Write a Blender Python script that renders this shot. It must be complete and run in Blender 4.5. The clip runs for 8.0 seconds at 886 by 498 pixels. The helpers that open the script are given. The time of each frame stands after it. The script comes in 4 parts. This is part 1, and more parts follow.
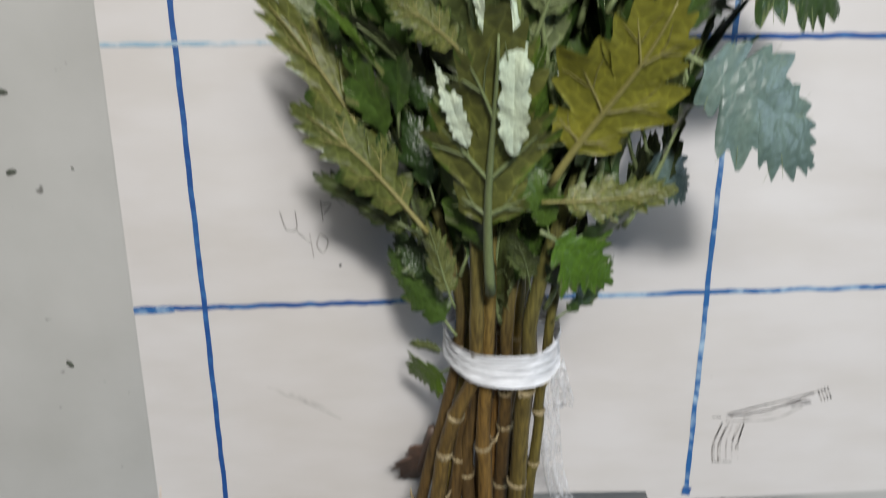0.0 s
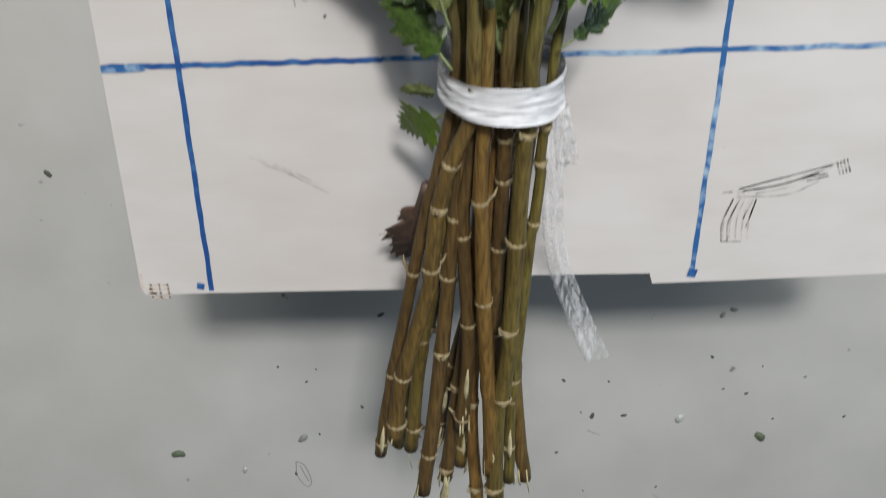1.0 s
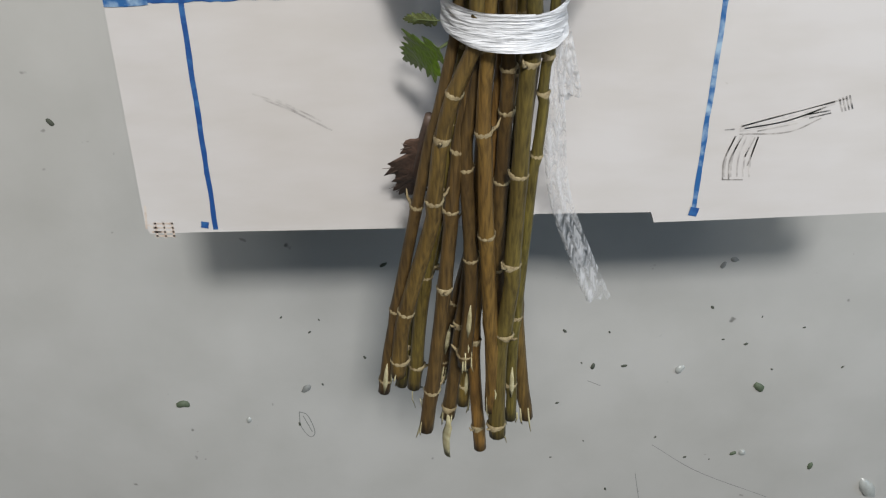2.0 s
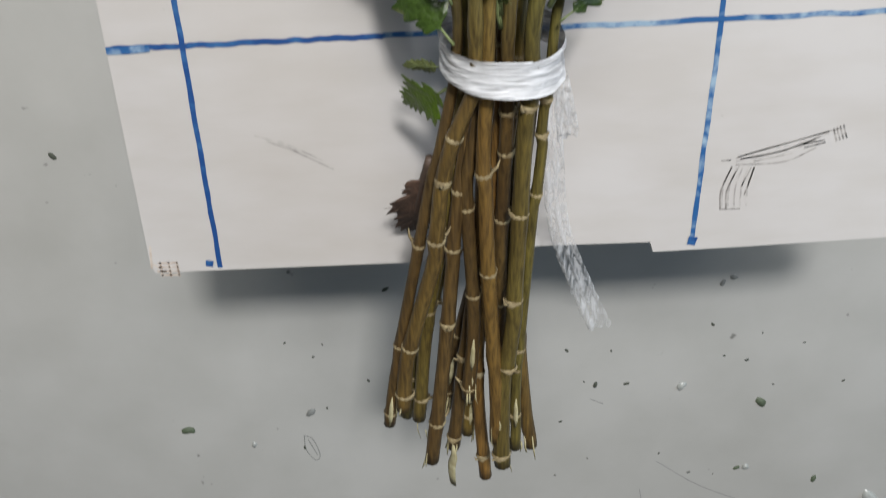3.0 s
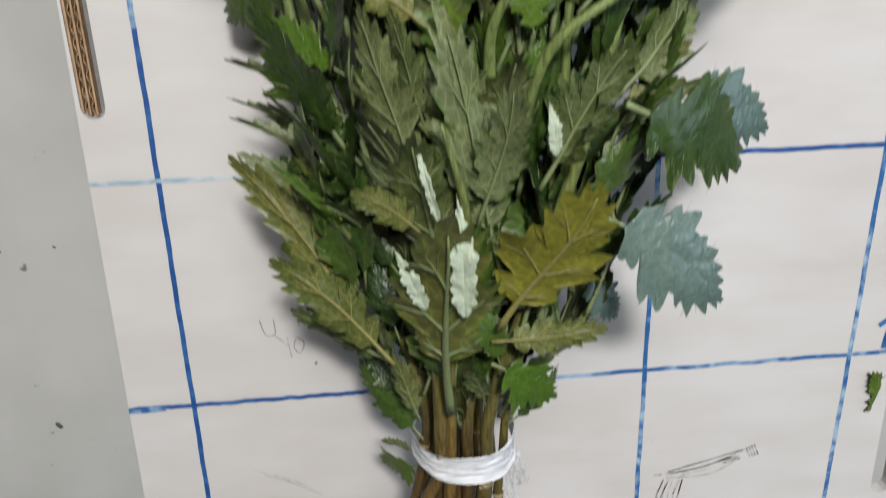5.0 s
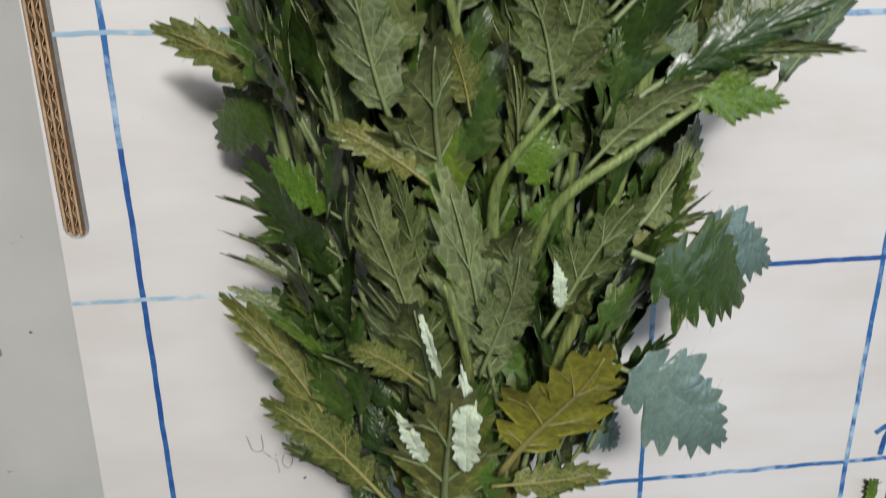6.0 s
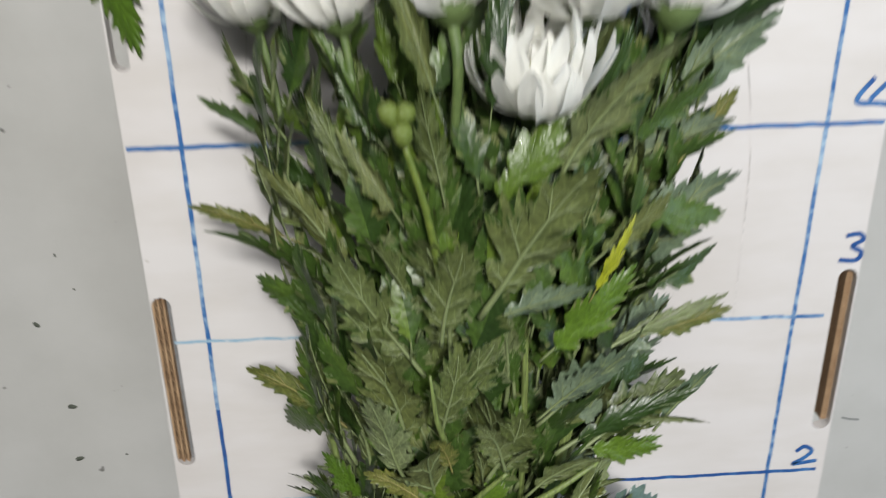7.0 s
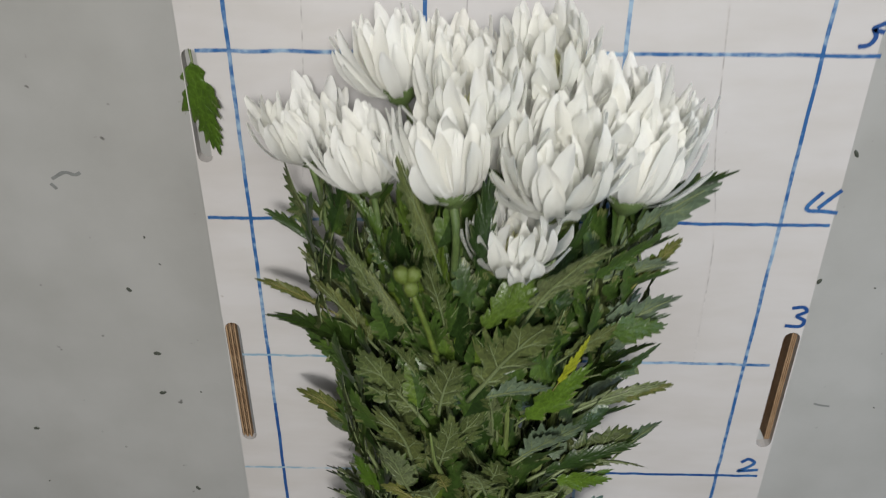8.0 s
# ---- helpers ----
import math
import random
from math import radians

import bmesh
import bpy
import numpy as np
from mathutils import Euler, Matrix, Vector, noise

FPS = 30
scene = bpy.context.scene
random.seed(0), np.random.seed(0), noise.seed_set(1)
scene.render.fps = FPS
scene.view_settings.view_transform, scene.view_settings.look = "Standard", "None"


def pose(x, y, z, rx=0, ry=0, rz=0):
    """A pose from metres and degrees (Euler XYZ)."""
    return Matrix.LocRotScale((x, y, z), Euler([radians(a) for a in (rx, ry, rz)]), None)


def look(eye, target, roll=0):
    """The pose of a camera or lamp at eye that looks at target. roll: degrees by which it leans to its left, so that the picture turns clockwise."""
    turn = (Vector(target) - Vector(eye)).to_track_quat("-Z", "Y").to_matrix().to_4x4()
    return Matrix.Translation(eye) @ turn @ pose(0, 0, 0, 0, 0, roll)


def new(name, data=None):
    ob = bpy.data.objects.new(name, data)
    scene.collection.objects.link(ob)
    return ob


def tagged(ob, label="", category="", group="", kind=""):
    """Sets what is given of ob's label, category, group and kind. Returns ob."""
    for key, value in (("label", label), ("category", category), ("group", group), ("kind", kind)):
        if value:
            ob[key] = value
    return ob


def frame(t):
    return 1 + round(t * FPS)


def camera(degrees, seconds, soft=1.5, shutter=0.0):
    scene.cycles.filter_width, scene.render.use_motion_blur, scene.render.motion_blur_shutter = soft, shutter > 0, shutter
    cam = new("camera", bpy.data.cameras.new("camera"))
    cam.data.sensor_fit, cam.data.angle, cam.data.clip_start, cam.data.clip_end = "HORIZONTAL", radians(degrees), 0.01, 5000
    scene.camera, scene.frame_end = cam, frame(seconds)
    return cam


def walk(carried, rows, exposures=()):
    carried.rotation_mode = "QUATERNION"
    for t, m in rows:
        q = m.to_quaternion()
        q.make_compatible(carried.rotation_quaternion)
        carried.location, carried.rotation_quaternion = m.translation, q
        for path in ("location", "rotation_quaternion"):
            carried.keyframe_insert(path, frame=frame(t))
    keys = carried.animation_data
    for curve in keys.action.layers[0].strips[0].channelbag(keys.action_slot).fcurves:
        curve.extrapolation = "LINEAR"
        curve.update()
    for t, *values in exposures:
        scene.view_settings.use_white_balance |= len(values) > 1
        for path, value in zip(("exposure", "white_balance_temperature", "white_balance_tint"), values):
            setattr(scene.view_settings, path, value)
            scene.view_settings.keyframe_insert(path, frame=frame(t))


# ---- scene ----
cam = camera(53.1, 8.0, soft=1.2, shutter=0.5)
PATH = [
    (0, (0.09, 0.245, 0.326), (0.124, -0.473, -1.54), 176.5),
    (0.5, (0.091, 0.222, 0.323), (0.12, -0.657, -1.473), 177.3),
    (1, (0.09, 0.193, 0.322), (0.129, -0.767, -1.432), 176.8),
    (1.5, (0.087, 0.177, 0.329), (0.131, -0.825, -1.401), 176.3),
    (1.7, (0.089, 0.179, 0.331), (0.124, -0.831, -1.395), 177.2),
    (2.8, (0.088, 0.191, 0.327), (0.127, -0.84, -1.387), 176.0),
    (3, (0.088, 0.195, 0.328), (0.126, -0.812, -1.399), 175.8),
    (3.5, (0.092, 0.218, 0.331), (0.14, -0.723, -1.434), 174.6),
    (4, (0.093, 0.24, 0.334), (0.171, -0.621, -1.469), 172.1),
    (4.5, (0.093, 0.272, 0.338), (0.192, -0.514, -1.499), 170.2),
    (5, (0.092, 0.308, 0.343), (0.203, -0.464, -1.498), 169.2),
    (5.2, (0.091, 0.321, 0.342), (0.211, -0.43, -1.508), 168.2),
    (6.3, (0.087, 0.363, 0.317), (0.262, -0.364, -1.538), 164.4),
    (6.5, (0.092, 0.407, 0.333), (0.227, -0.339, -1.518), 167.7),
    (6.7, (0.098, 0.447, 0.355), (0.204, -0.308, -1.494), 169.8),
    (7, (0.097, 0.521, 0.393), (0.199, -0.292, -1.431), 171.0),
    (7.5, (0.109, 0.595, 0.436), (0.118, -0.347, -1.329), 178.8),
    (8, (0.121, 0.662, 0.432), (0.082, -0.424, -1.246), -177.5),
]
walk(cam, [(t, look(eye, target, roll)) for t, eye, target, roll in PATH],
     exposures=[(0, -0.02), (1.5, 0.0), (4.5, 0.0), (5.5, 0.0), (6.5, 0.0), (7.0, -0.05), (7.5, -0.25), (8.0, -0.62)])

# ---- light ----
world = bpy.data.worlds.new("room_air")
scene.world = world
world.use_nodes = True
world.node_tree.nodes["Background"].inputs["Color"].default_value = (0.75, 0.8, 0.9, 1)
world.node_tree.nodes["Background"].inputs["Strength"].default_value = 0.04


def area_lamp(name, eye, target, sx, sy, watts, colour):
    data = bpy.data.lights.new(name, "AREA")
    data.shape, data.size, data.size_y, data.energy, data.color = "RECTANGLE", sx, sy, watts, colour
    lamp = new(name, data)
    lamp.matrix_world = look(eye, target)
    return lamp


area_lamp("key_lamp", (0.24, 1.10, 1.42), (0.15, 0.1, 0), 0.18, 0.14, 31, (1.0, 0.98, 0.96))
area_lamp("ceiling_light", (0.32, 1.8, 2.1), (0.15, 0.2, 0), 1.7, 0.5, 42, (0.98, 0.98, 0.96))
area_lamp("window_light", (2.25, 0.5, 1.2), (0, 0.2, 0.1), 1.4, 0.9, 21, (0.60, 0.78, 1.0))


# ---- materials ----
def material(name):
    m = bpy.data.materials.new(name)
    m.use_nodes = True
    return m, m.node_tree.nodes, m.node_tree.links, m.node_tree.nodes["Principled BSDF"]


def ramp(nodes, stops):
    r = nodes.new("ShaderNodeValToRGB")
    while len(r.color_ramp.elements) < len(stops):
        r.color_ramp.elements.new(0.5)
    for e, (p, c) in zip(r.color_ramp.elements, stops):
        e.position, e.color = p, (*c, 1)
    return r


def noise_tex(nodes, links, scale, detail=4, stretch=None, rough=0.55):
    n = nodes.new("ShaderNodeTexNoise")
    n.inputs["Scale"].default_value, n.inputs["Detail"].default_value, n.inputs["Roughness"].default_value = scale, detail, rough
    c = nodes.new("ShaderNodeTexCoord")
    if stretch:
        mp = nodes.new("ShaderNodeMapping")
        mp.inputs["Scale"].default_value = stretch
        links.new(c.outputs["Object"], mp.inputs["Vector"])
        links.new(mp.outputs["Vector"], n.inputs["Vector"])
    else:
        links.new(c.outputs["Object"], n.inputs["Vector"])
    return n


def mix_colour(nodes, links, fac, a, b, blend="MIX"):
    m = nodes.new("ShaderNodeMix")
    m.data_type, m.blend_type = "RGBA", blend
    for socket, value in ((m.inputs[0], fac), (m.inputs[6], a), (m.inputs[7], b)):
        if hasattr(value, "links"):
            links.new(value, socket)
        elif isinstance(value, tuple):
            socket.default_value = (*value, 1)
        else:
            socket.default_value = value
    return m.outputs[2]


def bump(nodes, links, bsdf, height, strength, distance):
    b = nodes.new("ShaderNodeBump")
    b.inputs["Strength"].default_value, b.inputs["Distance"].default_value = strength, distance
    links.new(height, b.inputs["Height"])
    links.new(b.outputs["Normal"], bsdf.inputs["Normal"])


def surface(name, low, high, scale, rough, fine=0.3, relief=0.2, depth=0.0005, stretch=None):
    """A two-scale mottled surface from colour low to colour high."""
    m, nodes, links, p = material(name)
    big = noise_tex(nodes, links, scale, 3, stretch)
    small = noise_tex(nodes, links, scale * 9, 4, stretch)
    r = ramp(nodes, [(0.3, low), (0.7, high)])
    links.new(big.outputs["Fac"], r.inputs["Fac"])
    r2 = ramp(nodes, [(0.25, (1 - fine,) * 3), (0.75, (1.0, 1.0, 1.0))])
    links.new(small.outputs["Fac"], r2.inputs["Fac"])
    links.new(mix_colour(nodes, links, 1.0, r.outputs["Color"], r2.outputs["Color"], "MULTIPLY"), p.inputs["Base Color"])
    p.inputs["Roughness"].default_value = rough
    bump(nodes, links, p, small.outputs["Fac"], relief, depth)
    return m


def leaf_material(name, stops, rough, glow, coat=0.0, veined=0.25, per_piece=False):
    """A leaf skin: its tint varies from leaf to leaf, with a net of fine veins and soft blotches."""
    m, nodes, links, p = material(name)
    info = nodes.new("ShaderNodeNewGeometry" if per_piece else "ShaderNodeObjectInfo")
    r = ramp(nodes, stops)
    links.new(info.outputs["Random Per Island" if per_piece else "Random"], r.inputs["Fac"])
    k = 14.0 if per_piece else 1.0
    blotch = noise_tex(nodes, links, 5 * k, 4)
    fine = noise_tex(nodes, links, 60 * k, 3)
    b1 = ramp(nodes, [(0.3, (0.74, 0.76, 0.72)), (0.7, (1.18, 1.15, 1.0))])
    links.new(blotch.outputs["Fac"], b1.inputs["Fac"])
    c1 = mix_colour(nodes, links, 1.0, r.outputs["Color"], b1.outputs["Color"], "MULTIPLY")
    b2 = ramp(nodes, [(0.35, (0.88, 0.88, 0.88)), (0.65, (1.08, 1.08, 1.08))])
    links.new(fine.outputs["Fac"], b2.inputs["Fac"])
    c2 = mix_colour(nodes, links, 1.0, c1, b2.outputs["Color"], "MULTIPLY")
    net = nodes.new("ShaderNodeTexVoronoi")
    net.feature = "DISTANCE_TO_EDGE"
    net.inputs["Scale"].default_value = 17 * k
    co = nodes.new("ShaderNodeTexCoord")
    links.new(co.outputs["Object"], net.inputs["Vector"])
    v = ramp(nodes, [(0.0, (1 + 1.4 * veined,) * 3), (0.09, (1.0, 1.0, 1.0)), (0.5, (1 - 0.3 * veined,) * 3)])
    links.new(net.outputs["Distance"], v.inputs["Fac"])
    c3 = mix_colour(nodes, links, 1.0, c2, v.outputs["Color"], "MULTIPLY")
    links.new(c3, p.inputs["Base Color"])
    p.inputs["Roughness"].default_value = rough
    p.inputs["Coat Weight"].default_value = coat
    bump(nodes, links, p, net.outputs["Distance"], 0.5, 0.0008)
    t = nodes.new("ShaderNodeBsdfTranslucent")
    links.new(c3, t.inputs["Color"])
    mx = nodes.new("ShaderNodeMixShader")
    mx.inputs["Fac"].default_value = glow
    links.new(p.outputs["BSDF"], mx.inputs[1])
    links.new(t.outputs["BSDF"], mx.inputs[2])
    links.new(mx.outputs["Shader"], nodes["Material Output"].inputs["Surface"])
    return m


def plain(name, colour, rough=0.6, spread=0.25, scale=60):
    low = tuple(c * (1 - spread) for c in colour)
    return surface(name, low, colour, scale, rough, 0.2, 0.15, 0.0003)


GREENS = [(0.0, (0.016, 0.035, 0.008)), (0.35, (0.026, 0.052, 0.010)), (0.7, (0.039, 0.073, 0.014)), (0.9, (0.055, 0.097, 0.016)), (1.0, (0.079, 0.119, 0.014))]
SAGES = [(0.0, (0.052, 0.069, 0.021)), (0.3, (0.074, 0.095, 0.032)), (0.6, (0.092, 0.104, 0.034)), (0.85, (0.111, 0.138, 0.069)), (1.0, (0.082, 0.099, 0.032))]
leaf_top = leaf_material("leaf_upper_skin", GREENS, 0.38, 0.12, 0.04)
leaf_under = leaf_material("leaf_under_skin", SAGES, 0.5, 0.12, veined=0.4)
inner_top = leaf_material("inner_leaf_upper_skin", GREENS, 0.4, 0.12, per_piece=True)
inner_under = leaf_material("inner_leaf_under_skin", SAGES, 0.5, 0.12, per_piece=True)
olive_under = leaf_material("olive_leaf_skin", [(0.0, (0.072, 0.088, 0.022)), (1.0, (0.104, 0.112, 0.028))], 0.5, 0.14, veined=0.4)
lime_top = leaf_material("lime_leaf_skin", [(0.0, (0.19, 0.22, 0.012)), (1.0, (0.23, 0.25, 0.014))], 0.45, 0.15)
leaf_vein = plain("leaf_vein", (0.165, 0.205, 0.085), 0.55)
yellow_top = leaf_material("yellowing_leaf_skin", [(0.0, (0.145, 0.142, 0.016)), (1.0, (0.175, 0.165, 0.018))], 0.55, 0.12)
yellow_vein = plain("yellow_leaf_vein", (0.21, 0.19, 0.055))
# blue-grey base colour stands in for the window reflected on glossy leaves
silver_sheen_top = leaf_material("painted_reflection_leaf_skin", [(0.0, (0.070, 0.112, 0.105)), (1.0, (0.095, 0.14, 0.132))], 0.34, 0.08, 0.1, veined=0.08)
# window sheen put into the leaf colour as a paler, cooler green
sheen_top = leaf_material("painted_sheen_leaf_skin", [(0.0, (0.075, 0.11, 0.072)), (1.0, (0.12, 0.155, 0.11))], 0.38, 0.1, 0.05)
bright_top = leaf_material("bright_green_leaf_skin", [(0.0, (0.045, 0.098, 0.010)), (1.0, (0.072, 0.124, 0.012))], 0.4, 0.15, 0.05)
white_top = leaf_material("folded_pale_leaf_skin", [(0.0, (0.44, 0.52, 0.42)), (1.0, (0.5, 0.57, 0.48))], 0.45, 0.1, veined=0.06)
dried_top = leaf_material("dried_leaf_skin", [(0.0, (0.07, 0.04, 0.03)), (1.0, (0.09, 0.05, 0.035))], 0.8, 0.05)
dried_vein = plain("dried_leaf_vein", (0.09, 0.06, 0.045))


def stem_material():
    m, nodes, links, p = material("chrysanthemum_stem_bark")
    streak = noise_tex(nodes, links, 1.0, 5, (900, 55, 900))
    patch = noise_tex(nodes, links, 38, 3)
    info = nodes.new("ShaderNodeObjectInfo")
    geo = nodes.new("ShaderNodeNewGeometry")
    sep = nodes.new("ShaderNodeSeparateXYZ")
    links.new(geo.outputs["Position"], sep.inputs["Vector"])
    up = nodes.new("ShaderNodeMapRange")
    up.inputs["From Min"].default_value, up.inputs["From Max"].default_value = 0.10, 0.26
    links.new(sep.outputs["Y"], up.inputs["Value"])
    bark = ramp(nodes, [(0.0, (0.065, 0.040, 0.016)), (0.4, (0.099, 0.059, 0.019)), (0.7, (0.095, 0.077, 0.021)), (1.0, (0.152, 0.081, 0.024))])
    links.new(info.outputs["Random"], bark.inputs["Fac"])
    tone = ramp(nodes, [(0.3, (0.42, 0.38, 0.32)), (0.52, (1.0, 0.97, 0.9)), (0.75, (1.5, 1.4, 1.15))])
    links.new(streak.outputs["Fac"], tone.inputs["Fac"])
    col = mix_colour(nodes, links, 1.0, bark.outputs["Color"], tone.outputs["Color"], "MULTIPLY")
    tone2 = ramp(nodes, [(0.3, (0.7, 0.68, 0.62)), (0.7, (1.1, 1.15, 1.0))])
    links.new(patch.outputs["Fac"], tone2.inputs["Fac"])
    col = mix_colour(nodes, links, 1.0, col, tone2.outputs["Color"], "MULTIPLY")
    green = mix_colour(nodes, links, 1.0, (0.12, 0.165, 0.05), tone.outputs["Color"], "MULTIPLY")
    links.new(mix_colour(nodes, links, up.outputs["Result"], col, green), p.inputs["Base Color"])
    p.inputs["Roughness"].default_value = 0.55
    bump(nodes, links, p, streak.outputs["Fac"], 0.6, 0.0006)
    return m


stem_bark = stem_material()
node_scar = surface("leaf_scar", (0.19, 0.14, 0.07), (0.38, 0.31, 0.17), 300, 0.8, 0.35, 0.5, 0.0006)
cut_wood = surface("cut_stem_pith", (0.33, 0.29, 0.15), (0.5, 0.46, 0.29), 250, 0.8, 0.3, 0.4, 0.0005)
calyx_green = surface("calyx_green", (0.05, 0.09, 0.02), (0.12, 0.17, 0.05), 200, 0.6, 0.3, 0.4, 0.0006)
bud_green = surface("bud_green", (0.07, 0.11, 0.015), (0.14, 0.18, 0.03), 260, 0.5, 0.25, 0.4, 0.0005)


def petal_material():
    m, nodes, links, p = material("white_petal")
    streak = noise_tex(nodes, links, 1.0, 4, (700, 60, 700))
    info = nodes.new("ShaderNodeObjectInfo")
    r = ramp(nodes, [(0.0, (0.94, 0.93, 0.88)), (0.5, (0.96, 0.96, 0.93)), (1.0, (0.97, 0.97, 0.95))])
    links.new(info.outputs["Random"], r.inputs["Fac"])
    tone = ramp(nodes, [(0.3, (0.93, 0.93, 0.89)), (0.6, (1.0, 1.0, 1.0))])
    links.new(streak.outputs["Fac"], tone.inputs["Fac"])
    c = mix_colour(nodes, links, 1.0, r.outputs["Color"], tone.outputs["Color"], "MULTIPLY")
    links.new(c, p.inputs["Base Color"])
    p.inputs["Roughness"].default_value = 0.5
    bump(nodes, links, p, streak.outputs["Fac"], 0.5, 0.0006)
    t = nodes.new("ShaderNodeBsdfTranslucent")
    links.new(c, t.inputs["Color"])
    mx = nodes.new("ShaderNodeMixShader")
    mx.inputs["Fac"].default_value = 0.5
    links.new(p.outputs["BSDF"], mx.inputs[1])
    links.new(t.outputs["BSDF"], mx.inputs[2])
    links.new(mx.outputs["Shader"], nodes["Material Output"].inputs["Surface"])
    return m


petal_white = petal_material()
petal_heart = surface("pale_yellow_floret", (0.62, 0.6, 0.28), (0.8, 0.8, 0.55), 300, 0.6, 0.2, 0.4, 0.0004)


def board_material():
    m, nodes, links, p = material("coated_white_card")
    stain = noise_tex(nodes, links, 5, 4)
    smear = noise_tex(nodes, links, 1.0, 4, (14, 45, 14))
    dots = noise_tex(nodes, links, 160, 2)
    base = ramp(nodes, [(0.3, (0.445, 0.425, 0.413)), (0.7, (0.50, 0.487, 0.48))])
    links.new(stain.outputs["Fac"], base.inputs["Fac"])
    s = ramp(nodes, [(0.35, (0.93, 0.92, 0.90)), (0.6, (1.0, 1.0, 1.0))])
    links.new(smear.outputs["Fac"], s.inputs["Fac"])
    c = mix_colour(nodes, links, 1.0, base.outputs["Color"], s.outputs["Color"], "MULTIPLY")
    d = ramp(nodes, [(0.16, (0.62, 0.58, 0.52)), (0.24, (1.0, 1.0, 1.0))])
    links.new(dots.outputs["Fac"], d.inputs["Fac"])
    links.new(mix_colour(nodes, links, 1.0, c, d.outputs["Color"], "MULTIPLY"), p.inputs["Base Color"])
    p.inputs["Roughness"].default_value = 0.42
    bump(nodes, links, p, smear.outputs["Fac"], 0.05, 0.002)
    return m


def ink_material(name, dark, pale, wear):
    """Marker ink, streaked along its stroke and rubbed thin in places."""
    m, nodes, links, p = material(name)
    n = noise_tex(nodes, links, 170, 5)
    n2 = noise_tex(nodes, links, 14, 3)
    add = nodes.new("ShaderNodeMath")
    links.new(n.outputs["Fac"], add.inputs[0])
    links.new(n2.outputs["Fac"], add.inputs[1])
    half = nodes.new("ShaderNodeMath")
    half.operation = "MULTIPLY"
    half.inputs[1].default_value = 0.5
    links.new(add.outputs[0], half.inputs[0])
    r = ramp(nodes, [(wear, dark), (wear + 0.06, tuple((a + b) / 2 for a, b in zip(dark, pale))), (wear + 0.12, pale)])
    links.new(half.outputs[0], r.inputs["Fac"])
    links.new(r.outputs["Color"], p.inputs["Base Color"])
    p.inputs["Roughness"].default_value = 0.5
    return m


card_white = board_material()
ink_blue = ink_material("blue_marker_ink", (0.015, 0.085, 0.235), (0.24, 0.34, 0.44), 0.46)
ink_strong = ink_material("strong_blue_ink", (0.008, 0.052, 0.19), (0.03, 0.115, 0.28), 0.48)
ink_faint = ink_material("faint_blue_ink", (0.20, 0.31, 0.39), (0.42, 0.45, 0.47), 0.46)
pencil = ink_material("pencil_grey", (0.2, 0.19, 0.18), (0.44, 0.42, 0.40), 0.46)
pencil_faint = ink_material("faint_pencil", (0.31, 0.295, 0.285), (0.47, 0.45, 0.435), 0.44)
ink_black = ink_material("black_scuff", (0.06, 0.06, 0.06), (0.42, 0.40, 0.38), 0.46)
stamp_brown = ink_material("brown_stamp", (0.32, 0.22, 0.16), (0.5, 0.45, 0.40), 0.42)
kraft = surface("corrugated_kraft", (0.28, 0.17, 0.09), (0.42, 0.28, 0.16), 90, 0.85, 0.35, 0.5, 0.0008)
# the same kraft, its colour darkened to hold the shade inside the hand holes
kraft_shaded = surface("shaded_kraft_inside", (0.20, 0.11, 0.05), (0.28, 0.16, 0.08), 60, 0.9, 0.3, 0.3, 0.0008)


def floor_material():
    m, nodes, links, p = material("grey_painted_floor")
    big = noise_tex(nodes, links, 2.2, 4)
    mid = noise_tex(nodes, links, 16, 5)
    dots = noise_tex(nodes, links, 75, 2)
    scr = noise_tex(nodes, links, 1.0, 3, (7, 160, 7))
    base = ramp(nodes, [(0.3, (0.352, 0.348, 0.330)), (0.7, (0.408, 0.408, 0.394))])
    links.new(big.outputs["Fac"], base.inputs["Fac"])
    t = ramp(nodes, [(0.3, (0.93, 0.93, 0.92)), (0.65, (1.03, 1.03, 1.03))])
    links.new(mid.outputs["Fac"], t.inputs["Fac"])
    c = mix_colour(nodes, links, 1.0, base.outputs["Color"], t.outputs["Color"], "MULTIPLY")
    d = ramp(nodes, [(0.2, (0.35, 0.35, 0.34)), (0.26, (1.0, 1.0, 1.0))])
    links.new(dots.outputs["Fac"], d.inputs["Fac"])
    links.new(mix_colour(nodes, links, 1.0, c, d.outputs["Color"], "MULTIPLY"), p.inputs["Base Color"])
    rr = nodes.new("ShaderNodeMapRange")
    rr.inputs["To Min"].default_value, rr.inputs["To Max"].default_value = 0.34, 0.5
    links.new(mid.outputs["Fac"], rr.inputs["Value"])
    links.new(rr.outputs["Result"], p.inputs["Roughness"])
    bump(nodes, links, p, scr.outputs["Fac"], 0.06, 0.001)
    return m


floor_grey = floor_material()
# white card inside the hand hole, with its shade painted in as grey
lining_shade = surface("shaded_white_card_lining", (0.13, 0.13, 0.13), (0.18, 0.18, 0.18), 60, 0.8)
wall_paint = surface("wall_paint", (0.20, 0.20, 0.19), (0.25, 0.25, 0.24), 3, 0.8)
speck_dark = plain("dark_debris", (0.07, 0.08, 0.06), 0.8)
bit_green = plain("dried_leaf_bit", (0.10, 0.13, 0.08), 0.7)
scratch_grey = plain("scratch_mark", (0.24, 0.25, 0.24), 0.7)
film_bit = plain("pale_film_bit", (0.42, 0.44, 0.42), 0.3)


